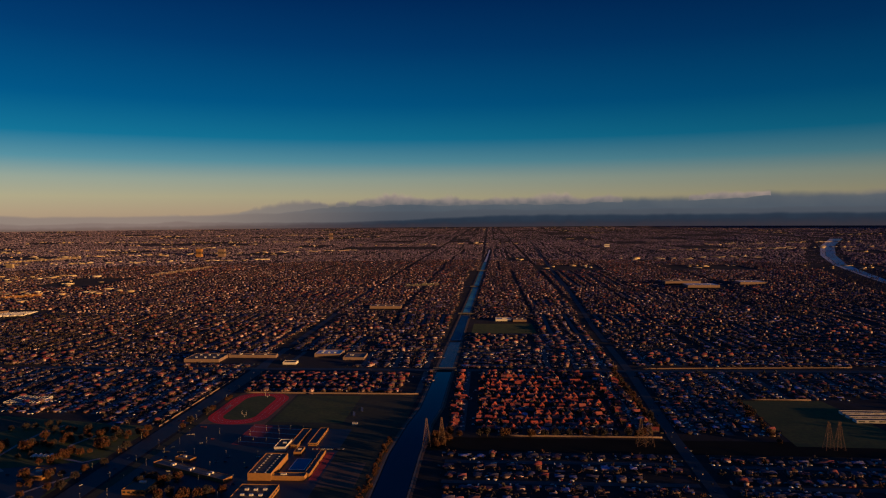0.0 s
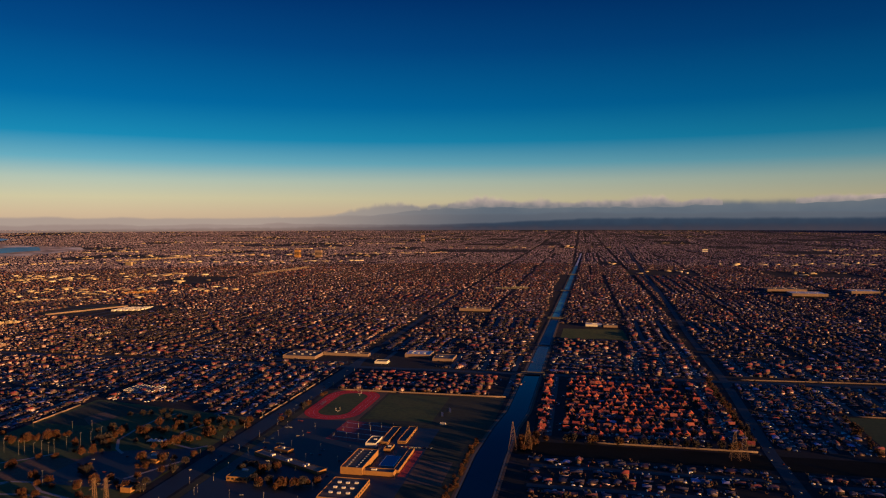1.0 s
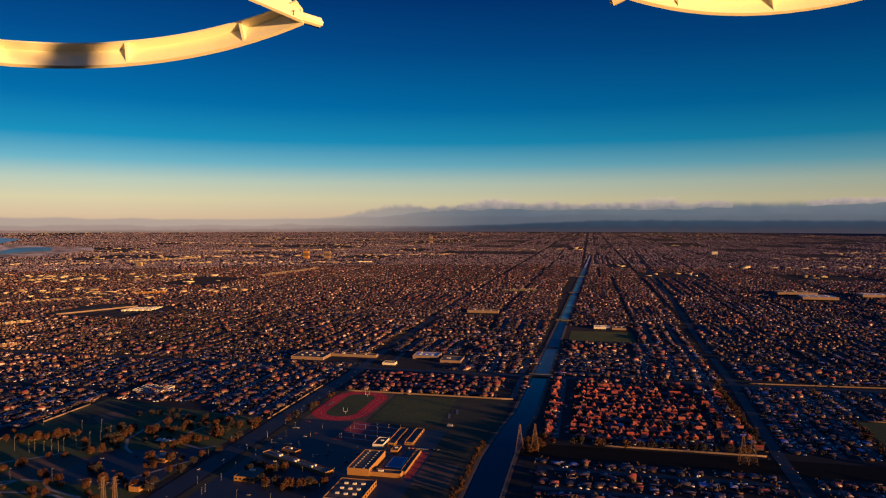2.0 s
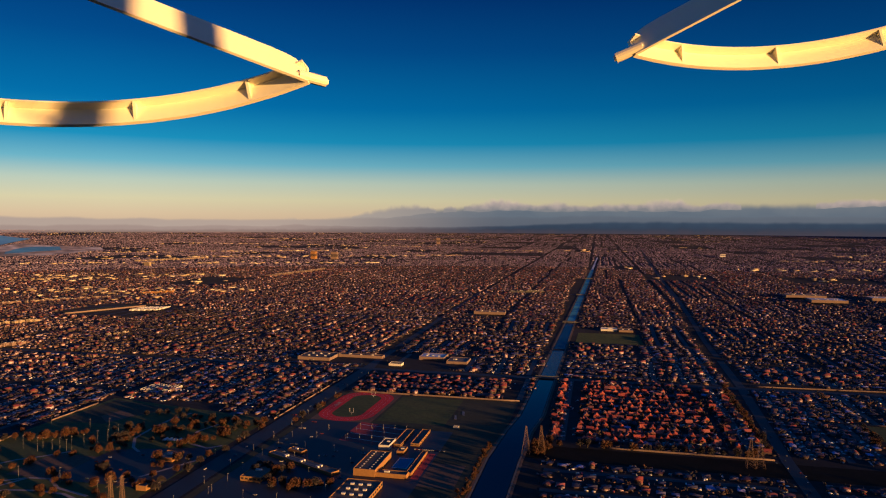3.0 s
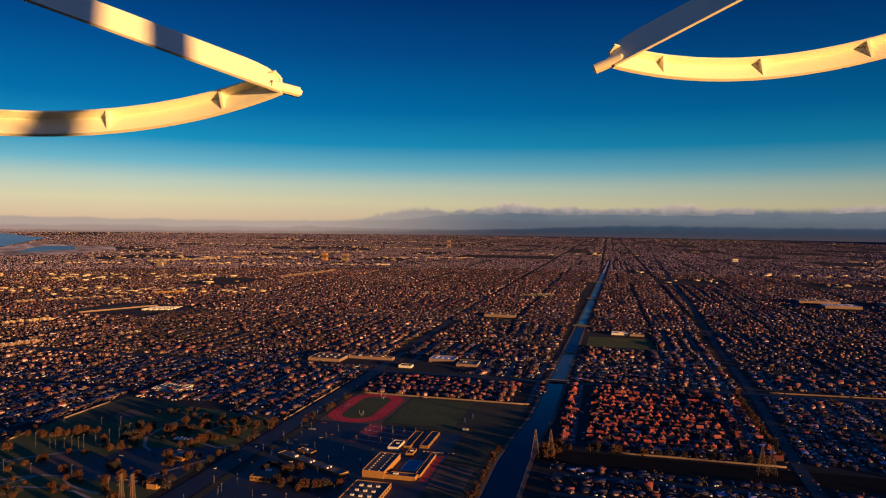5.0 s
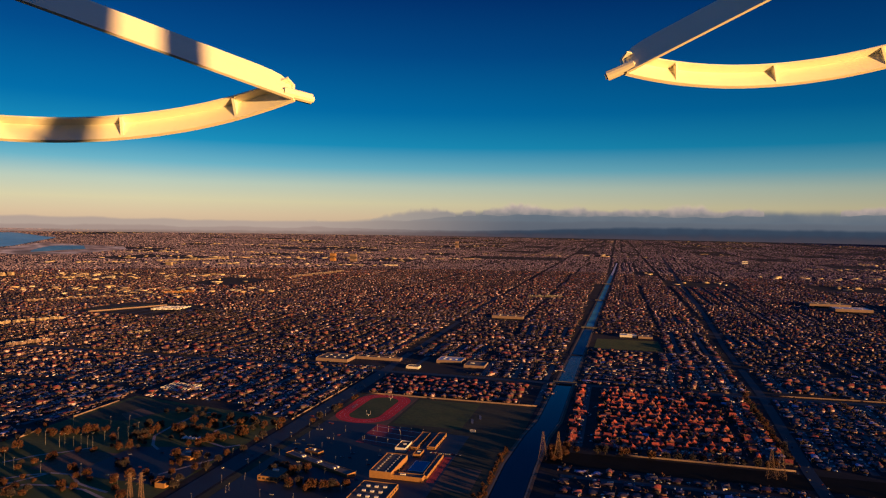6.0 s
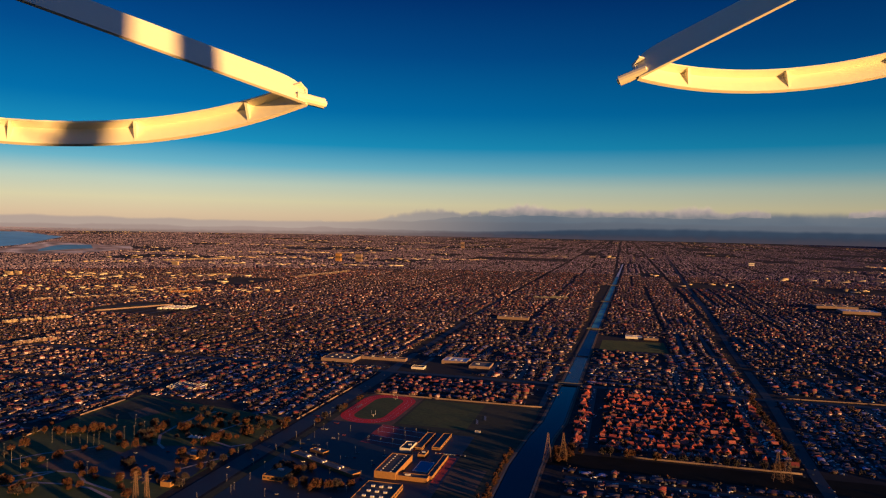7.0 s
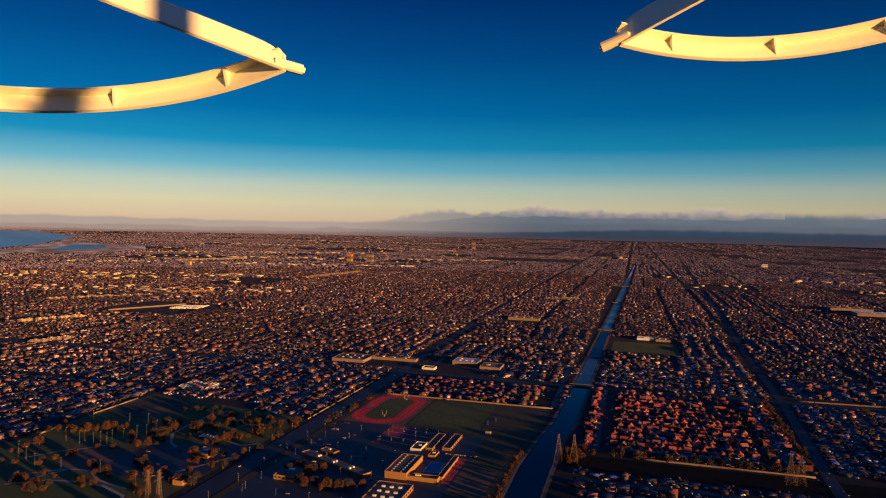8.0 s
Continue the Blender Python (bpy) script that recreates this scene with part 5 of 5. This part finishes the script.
flat_building("park_shed", -517, -504, 683, 700, 6, "park building with a sunlit tan wall")
for k in range(5):
    flat_building("school_wing", -815 + 12.5 * k, -807 + 12.5 * k, 1092, 1136, 4.5, "long pale school wing", roof=m_concrete, wall=m_white, windows=4, group="wings of a school")
flat_building("store", -662, -585, 1437, 1502, 7, "large pale supermarket with a flat roof", wall=m_block, roof=m_schoolroof, units=6)
flat_building("shopping_strip", -583, -476, 1488, 1505, 6.5, "long sunlit shopping strip", wall=m_block, units=4)
flat_building("store", -392, -334, 1498, 1545, 8, "store with a bright white roof", wall=m_block, roof=m_white, units=4)
flat_building("store", -322, -276, 1470, 1520, 6, "low grey flat-roofed store by a car park", wall=m_block, roof=m_concrete, units=3)
flat_building("store", -440, -412, 1420, 1440, 5, "small pale corner store beside the avenue", wall=m_white)
flat_building("office_building", -411, -304, 2317, 2352, 9, "long sunlit commercial block", wall=m_block, roof=m_concrete, units=4)
flat_building("school_building", 15, 62, 2040, 2070, 6, "pale school building beyond a green field", wall=m_white, roof=m_white, units=3)
flat_building("school_building", 66, 106, 2030, 2062, 6, "sunlit school building beyond a green field", wall=m_block, roof=m_concrete, units=3)
for k in range(3):
    flat_building("school_wing", 533, 606, 1044 + 20 * k, 1056 + 20 * k, 4.5, "long grey school wing beside a park", roof=m_concrete, wall=m_white, windows=5, group="wings of a school by the avenue")
flat_building("tower_block", -2425, -2380, 5530, 5570, 66, "brick-brown tower block above the suburbs", wall=m_tan, windows=9)
flat_building("tower_block", -2250, -2195, 5560, 5600, 62, "sunlit tan tower block above the suburbs", wall=m_block, windows=9)
flat_building("tower_block", -2400, -2350, 10200, 10240, 95, "far pale tower block", wall=m_block, windows=6)
flat_building("hotel", 1185, 1235, 7130, 7165, 26, "far sunlit hotel block", wall=m_white, windows=6)
flat_building("warehouse", 850, 985, 3010, 3100, 11, "wide warehouse with a pale roof and sunlit front", wall=m_block, roof=m_white, units=6)
flat_building("warehouse", 800, 960, 3190, 3260, 11, "wide warehouse with a sunlit front", wall=m_block, roof=m_concrete, units=6)
flat_building("warehouse", 1120, 1230, 3150, 3230, 11, "wide warehouse with a pale roof", wall=m_block, roof=m_white, units=4)


def building_row(name, x0, y0, x1, y1, n, half, h, label, group, wall):
    """Alike long buildings in a staggered line across the plan."""
    q = random.Random(name + group)
    for k in range(n):
        u = (k + 0.5) / n
        x, y = x0 + (x1 - x0) * u + q.uniform(-0.2, 0.2) * half, y0 + (y1 - y0) * u + q.uniform(-6, 6)
        w = half * q.uniform(0.55, 1.0)
        flat_building(name, x - w, x + w, y - q.uniform(6, 11), y + q.uniform(6, 11), h * q.uniform(0.8, 1.25), label, wall=wall, roof=m_flat, units=2, group=group, turn=q.uniform(-8, 8))


APARTMENTS = "long apartment block with golden sunlit walls"
building_row("apartment_block", -1458, 1359, -1414, 1457, 7, 7.5, 7, APARTMENTS, "apartment row by the far tract", m_block)
building_row("apartment_block", -1782, 1633, -1703, 1802, 9, 9, 7, APARTMENTS, "apartment row beyond the tract", m_shop)
building_row("apartment_block", -2193, 2127, -1954, 2448, 15, 12, 7, APARTMENTS, "long apartment row", m_block)
building_row("school_building", -1933, 2592, -1834, 2696, 5, 16, 9, "brick school building in low sunlight", "brick school", m_tan)
building_row("apartment_block", -1310, 1610, -1275, 1660, 3, 9, 6, "pale apartment block in low sunlight", "small apartment row", m_shop)
building_row("office_block", -3360, 3070, -3270, 3115, 2, 30, 18, "pale office block in golden sunlight", "offices towards the bay", m_shop)
building_row("office_block", -3164, 4286, -3116, 4317, 1, 28, 26, "tall pale office block in golden sunlight", "office block", m_shop)
building_row("shopping_centre", -3588, 4760, -3344, 5400, 14, 34, 9, "long low shopping centre in golden sunlight", "shopping centres towards the bay", m_shop)
building_row("shopping_centre", -1850, 3640, -1795, 4300, 13, 36, 9, "long low shopping centre in golden sunlight", "shopping centres", m_block)
building_row("school_building", -381, 3088, -235, 3155, 4, 24, 8, "flat-roofed school building among houses", "school beyond the cross street", m_concrete)

for k in range(5):
    flat_building("long_shed", -1600 + 18 * k, -1588 + 18 * k, 2090 + 8 * k, 2175 + 8 * k, 4.5, "long shed with a pale roof beside a field", wall=m_white, roof=m_white, group="sheds")

e = empty("swimming_pool", -241, 841, "dark blue swimming pool in a paved court", "swimming pool", kind="structure")
part("water", box(-9, 9, -18, 18, 0.05, 0.2), m_pool, e)
for x0, x1, y0, y1 in ((-10, 10, -19, -18), (-10, 10, 18, 19), (-10, -9, -18, 18), (9, 10, -18, 18)):
    part("coping", box(x0, x1, y0, y1, 0.05, 0.35), m_white, e)


# ---- power line towers ----
def make_pylon(height, base=4.8):
    e = new("transmission_tower")
    e.empty_display_size = 1
    tagged(e, "rust-lit steel lattice transmission tower on dry grass", "transmission tower", "power line towers")

    def leg(sx, sy, t):
        r = base * (1 - t) ** 1.2 + 0.8
        return Vector((sx * r, sy * r, t * height))

    corners = ((-1, -1), (1, -1), (1, 1), (-1, 1))
    steps = [0, 0.16, 0.31, 0.45, 0.58, 0.7, 0.81, 0.91, 1.0]
    for sx, sy in corners:
        bm = bmesh.new()
        rings = [[bm.verts.new(leg(sx, sy, t) + Vector((ox, oy, -0.3 if t == 0 else 0))) for ox, oy in ((-0.14, -0.14), (0.14, -0.14), (0.14, 0.14), (-0.14, 0.14))] for t in steps]
        for p, q in zip(rings, rings[1:]):
            for j in range(4):
                bm.faces.new((p[j], p[(j + 1) % 4], q[(j + 1) % 4], q[j]))
        part("leg", bm, m_rust, e)
    for k in range(4):
        bm = bmesh.new()
        p, q = corners[k], corners[(k + 1) % 4]
        for a, b in zip(steps, steps[1:]):
            bar(leg(*p, a), leg(*q, b), 0.07, bm, 3)
            bar(leg(*q, a), leg(*p, b), 0.07, bm, 3)
            bar(leg(*p, b), leg(*q, b), 0.07, bm, 3)
        tagged(part("bracing", bm, m_rust, e), kind="stuff")
    for t, reach in ((0.68, 8.5), (0.82, 7.0), (0.95, 5.5)):
        bm = bmesh.new()
        for s in (-1, 1):
            tip = Vector((0, s * reach, t * height))
            for sx in (-1, 1):
                bar(leg(sx, s, t), tip, 0.09, bm, 3)
                bar(leg(sx, s, min(1, t + 0.06)), tip, 0.07, bm, 3)
        tagged(part("crossarm", bm, m_rust, e), kind="stuff")
    return e


m_rust = material("weathered_steel", [(0.20, 0.12, 0.075), (0.16, 0.10, 0.065)], 0.7, metal=0.0, noise_scale=1.0, noise_amount=0.3, pick=0.5)
pylon = make_pylon(37)
pylon.matrix_world = pose(-90, 918, 0, 0, 0, 0)
for x, y in ((-70, 924), (196, 930), (208, 932), (436, 925), (450, 926)):
    copy_thing(pylon, pose(x, y, 0))
slim = make_pylon(33, 1.6)
slim.matrix_world = pose(-516, 640, 0)
for x, y in ((-504, 643), (-786, 648)):
    copy_thing(slim, pose(x, y, 0))


# ---- poles ----
def make_pole(name, label, category, group, height, arms, mat=None, thick=0.26):
    e = new(name)
    e.empty_display_size = 0.5
    tagged(e, label, category, group)
    part("pole", bar((0, 0, -0.2), (0, 0, height), thick, sides=6, r2=thick * 0.6), mat or m_white, e)
    part("crossbar", box(-arms, arms, -0.12, 0.12, height - 0.2, height + 0.1), mat or m_white, e)
    for k in range(3 if arms > 1 else 1):
        x = (k - 1) * arms * 0.8 if arms > 1 else arms
        part("lamp_head", box(x - thick * 1.7, x + thick * 1.7, -thick * 1.5, thick * 1.5, height + 0.1, height + 0.1 + thick * 2), m_white, e)
    return e


flood = make_pole("floodlight_pole", "tall pale floodlight pole beside a ball field", "light pole", "park floodlights", 19, 1.0, m_steel, 0.14)
flood.matrix_world = pose(-760, 773, 0)
for x, y in ((-733, 769), (-726, 771), (-706, 765), (-703, 775), (-689, 771), (-692, 784), (-683, 796), (-676, 814), (-727, 860), (-703, 871), (-791, 857), (-669, 673),
             (-742, 691), (-710, 674), (-618, 681), (-546, 656), (-666, 822), (-667, 845), (-768, 704)):
    copy_thing(flood, pose(x, y, 0, 0, 0, 20))
lamp = make_pole("street_lamp", "thin grey lamp post on dark asphalt", "street lamp", "lamp posts", 8.5, 0.6, m_steel, 0.13)
lamp.matrix_world = pose(-430, 700, 0)
r = random.Random(5)
for k in range(30):
    copy_thing(lamp, pose(-430 + 42 * (k % 4) + r.uniform(-3, 3), 690 + 44 * (k // 4) + r.uniform(-4, 4), 0, 0, 0, 90 * r.randrange(4)) if k < 28 else pose(-300 + 20 * k, 1000, 0))
for k in range(26):
    copy_thing(lamp, pose(-492 if k % 2 else -452, 600 + 30 * k, 0, 0, 0, 0 if k % 2 else 180))
for k in range(5):
    for j in range(2):
        copy_thing(lamp, pose(-345 + 18 * k, 915 + 55 * j, 0))


def make_goal():
    e = new("goal_post")
    e.empty_display_size = 0.5
    tagged(e, "white football goal post on the infield", "goal post", "goal posts")
    part("post", bar((0, 0, -0.2), (0, 0, 3.2), 0.22, sides=6), m_white, e)
    part("crossbar", bar((-3.4, 0, 3.2), (3.4, 0, 3.2), 0.18, sides=6), m_white, e)
    for s in (-3.4, 3.4):
        part("upright", bar((s, 0, 3.2), (s, 0, 10), 0.15, sides=6), m_white, e)
    return e


goal = make_goal()
goal.matrix_world = pose(-385, 1040, 0.1)
copy_thing(goal, pose(-385, 1152, 0.1))


def make_bleacher(x, y, turn):
    e = empty("bleacher", x, y, "pale metal bleacher beside the running track", "bleacher", "bleachers", turn)
    for k in range(4):
        part("bench", box(-12, 12, k * 0.9, k * 0.9 + 0.6, 0.4 + 0.45 * k, 0.5 + 0.45 * k), m_steel, e)
    for x0 in (-11, 0, 11):
        part("support", bar((x0, 3.0, 0), (x0, 3.0, 1.8), 0.12), m_steel, e)
        part("support", bar((x0, 0.3, 0), (x0, 0.3, 0.4), 0.12), m_steel, e)


make_bleacher(-427, 1090, 90)
make_bleacher(-385, 1177, 0)
make_bleacher(-215, 1060, 100)
make_bleacher(-207, 1085, 100)


# ---- cars ----
def make_car():
    e = new("car")
    e.empty_display_size = 0.5
    tagged(e, "small parked car on dark asphalt", "car", "parked cars")
    bm = bmesh.new()
    side = [(-2.2, 0.35), (2.2, 0.35), (2.25, 0.75), (1.3, 0.95), (-2.2, 1.0)]
    rows = [[bm.verts.new((x, s * 0.9, z)) for x, z in side] for s in (-1, 1)]
    bm.faces.new(rows[0])
    bm.faces.new(rows[1][::-1])
    for k in range(5):
        bm.faces.new((rows[0][k], rows[0][(k + 1) % 5], rows[1][(k + 1) % 5], rows[1][k]))
    bmesh.ops.recalc_face_normals(bm, faces=bm.faces[:])
    part("body", bm, m_car, e)
    bm = bmesh.new()
    low = [bm.verts.new(p) for p in ((-1.9, -0.8, 0.98), (1.2, -0.8, 0.95), (1.2, 0.8, 0.95), (-1.9, 0.8, 0.98))]
    top = [bm.verts.new(p) for p in ((-1.5, -0.65, 1.45), (0.4, -0.65, 1.48), (0.4, 0.65, 1.48), (-1.5, 0.65, 1.45))]
    for k in range(4):
        bm.faces.new((low[k], low[(k + 1) % 4], top[(k + 1) % 4], top[k]))
    bm.faces.new(top)
    part("cabin", bm, m_glass, e)
    for x in (-1.35, 1.4):
        for s in (-1, 1):
            part("wheel", bar((x, s * 0.72, 0.33), (x, s * 0.93, 0.33), 0.33, sides=10), m_tyre, e)
    return e


car = make_car()
car.matrix_world = pose(-240, 898, 0.1, 0, 0, 90)
for k in range(14):
    copy_thing(car, pose(-237 + 2.9 * k, 898 + r.uniform(-0.4, 0.4), 0.1, 0, 0, 90))
for k in range(70):
    zone = k % 5
    x0, x1, y0, y1 = ((-435, -300, 665, 860), (-435, -390, 860, 990), (-630, -515, 700, 800), (-655, -485, 1400, 1435), (-478, -462, 600, 1350))[zone]
    copy_thing(car, pose(r.uniform(x0, x1), y0 + round(r.uniform(0, (y1 - y0) / 18)) * 18 + r.uniform(-1, 1), 0.18 if zone == 4 else 0.1, 0, 0, 90 if zone == 4 else r.choice((0, 180))))
for k in range(40):
    copy_thing(car, pose(r.uniform(232, 256), 700 + 16 * k + r.uniform(-5, 5), 0.2, 0, 0, 90))


def make_canopy(x, y):
    e = empty("white_canopy", x, y, "small white gabled canopy in the park", "canopy", "row of canopies")
    bm = bmesh.new()
    hip_roof(bm, 0, 0, 5, 9, 3.0, 1.9, True, eave=0.2)
    part("roof", bm, m_white, e)
    for sx in (-2.3, 2.3):
        for sy in (-4, 4):
            part("post", bar((sx, sy, -0.2), (sx, sy, 2.9), 0.12), m_steel, e)


for k in range(6):
    make_canopy(-593 + 7 * k, 848 + 0.6 * k)

# ---- lines, fences and courts of the school ----
for r0 in (33.5, 41.0):
    arc_ring("lane_line", -394, 1094, 92, r0, r0 + 0.2, 0.16, m_white, "white lane line on the red track")
for k in range(4):
    strip("court_line", [(-352, 925 + 22 * k, 0.5), (-274, 912 + 22 * k, 0.5)], 0.16, m_white, "pale court line on red paving", "line")

# ---- park paths ----
for pts in (((-716, 645), (-690, 672), (-668, 687), (-640, 690), (-610, 668), (-559, 655)), ((-700, 622), (-664, 649), (-625, 656), (-589, 654), (-548, 638), (-530, 610)),
            ((-668, 687), (-690, 640)), ((-755, 700), (-735, 735), (-712, 755), (-690, 780)), ((-644, 850), (-650, 897), (-651, 944), (-640, 985)), ((-644, 850), (-620, 815), (-600, 800)),
            ((-560, 955), (-575, 900), (-560, 850), (-520, 835), (-505, 850)), ((-540, 720), (-520, 760), (-500, 800))):
    strip("park_path", [(x, y, 2.1) for x, y in pts], 0.12, m_path, "pale curving park footpath", "path", step=8)


# ---- trees, one by one ----
def make_tree(seed, height, spread, mat, label):
    q = random.Random(seed)
    e = new("tree")
    e.empty_display_size = 0.5
    tagged(e, label, "tree", "park and street trees")
    bm = bar((0, 0, -0.3), (0, 0, height * 0.5), 0.35, sides=7, r2=0.2)
    for k in range(6):
        a, z = q.uniform(0, 6.28), height * q.uniform(0.3, 0.5)
        bar((0, 0, z), (math.cos(a) * spread * 0.6, math.sin(a) * spread * 0.6, height * q.uniform(0.6, 0.8)), 0.14, bm, 5, 0.05)
    part("trunk", bm, m_bark, e)
    V, F = [], []
    g = np.random.default_rng(seed)
    n = 900
    for k in range(n):
        u = g.normal(size=3)
        u /= np.linalg.norm(u)
        u *= g.uniform(0.15, 1.0) ** 0.45 * (0.80 + 0.2 * math.sin(3 * math.atan2(u[1], u[0]) + seed) + 0.14 * math.sin(5 * u[2] + seed))
        c = np.array([u[0] * spread, u[1] * spread, height * 0.54 + u[2] * height * 0.44])
        size = spread * g.uniform(0.045, 0.115)
        a, b = g.normal(size=(2, 3))
        a /= np.linalg.norm(a)
        b = np.cross(a, b)
        b /= np.linalg.norm(b)
        V.append(c + size * np.array([-a - 0.6 * b, a - 0.7 * b, 0.8 * a + 0.7 * b, -0.7 * a + 0.6 * b]))
        F.append(np.arange(4) + 4 * k)
    ob = new("crown", mesh_of("crown", np.concatenate(V), np.stack(F), mats=[mat]))
    ob.parent = e
    return e


TREE_KINDS = [make_tree(3, 8, 5.0, m_leaf, "dark green rounded tree on park grass"), make_tree(4, 9, 5.4, m_leaf_rust, "rust-brown leafy tree lit by low sun"),
              make_tree(5, 6.5, 4.6, m_leaf_rust, "small rust-brown tree lit by low sun"), make_tree(6, 11, 4.4, m_leaf, "tall dark green tree"),
              make_tree(8, 10.5, 4.6, m_leaf_rust, "tall narrow rust-brown tree")]
for k, t in enumerate(TREE_KINDS):
    t.matrix_world = pose(-600 + 9 * k, 900 + 6 * k, 0)


def grove(x0, y0, x1, y1, n, wide, kinds, size=1.0):
    n = int(n * 0.68)
    for k in range(n):
        s = (k + r.random()) / n
        x, y = x0 + (x1 - x0) * s + r.gauss(0, wide), y0 + (y1 - y0) * s + r.gauss(0, wide)
        t = TREE_KINDS[r.choice(kinds)]
        copy_thing(t, pose(x, y, 0, 0, 0, r.uniform(0, 360)) @ Matrix.Scale(r.uniform(0.9, 1.55) * size, 4))


grove(-800, 800, -720, 850, 26, 6, (1, 2, 4))
grove(-800, 690, -770, 760, 6, 6, (1, 2))
grove(-570, 820, -520, 900, 22, 6, (1, 2, 4))
grove(-640, 790, -660, 860, 14, 7, (1, 2, 0))
grove(-650, 700, -600, 660, 10, 8, (1, 2))
grove(-640, 960, -510, 930, 24, 9, (0, 1, 2))
grove(-700, 860, -600, 920, 14, 12, (0, 1, 2))
grove(-655, 850, -615, 905, 14, 7, (1, 2, 4))
grove(-700, 960, -640, 985, 10, 8, (0, 3))
grove(-620, 740, -560, 700, 12, 9, (0, 1, 2))
grove(-500, 560, -530, 640, 10, 6, (0, 1, 2))
grove(-690, 640, -640, 610, 12, 9, (1, 2, 0))
grove(-540, 690, -500, 700, 8, 6, (0, 1, 2))
grove(-560, 770, -500, 790, 8, 5, (0, 1))
grove(-372, 730, -308, 742, 26, 6, (0, 1, 3))
grove(-415, 775, -365, 770, 12, 6, (1, 2, 0))
grove(-420, 800, -370, 790, 10, 8, (0, 1, 2))
grove(-147, 660, -143, 945, 75, 2.0, (1, 2, 4), 0.5)
grove(-76, 900, -58, 985, 22, 5, (1, 2, 4), 0.8)
grove(-50, 960, 225, 968, 26, 2.5, (0, 1, 3))
grove(232, 985, 238, 1360, 36, 1.5, (3, 1, 4))
grove(385, 945, 400, 1160, 22, 3, (0, 1, 2))
grove(-500, 620, -488, 960, 16, 3, (0, 1, 2))
grove(-455, 960, -448, 1170, 10, 2, (0, 2))
grove(-800, 640, -720, 700, 12, 12, (0, 1, 2), 0.78)
grove(-720, 700, -650, 640, 10, 14, (1, 2, 4), 0.78)
grove(-700, 740, -660, 800, 12, 9, (1, 2, 4), 0.78)
grove(-640, 640, -540, 690, 13, 14, (0, 1, 2), 0.78)
grove(-690, 830, -620, 800, 10, 8, (1, 2, 0), 0.78)
grove(-600, 850, -540, 880, 10, 10, (0, 3, 1), 0.78)
grove(-530, 900, -510, 980, 12, 6, (1, 2, 0), 0.78)
grove(-560, 740, -505, 730, 7, 8, (1, 2), 0.78)
grove(-820, 760, -810, 840, 10, 5, (0, 1, 2), 0.78)
grove(-90, 930, -70, 970, 12, 4, (1, 4, 2), 0.9)
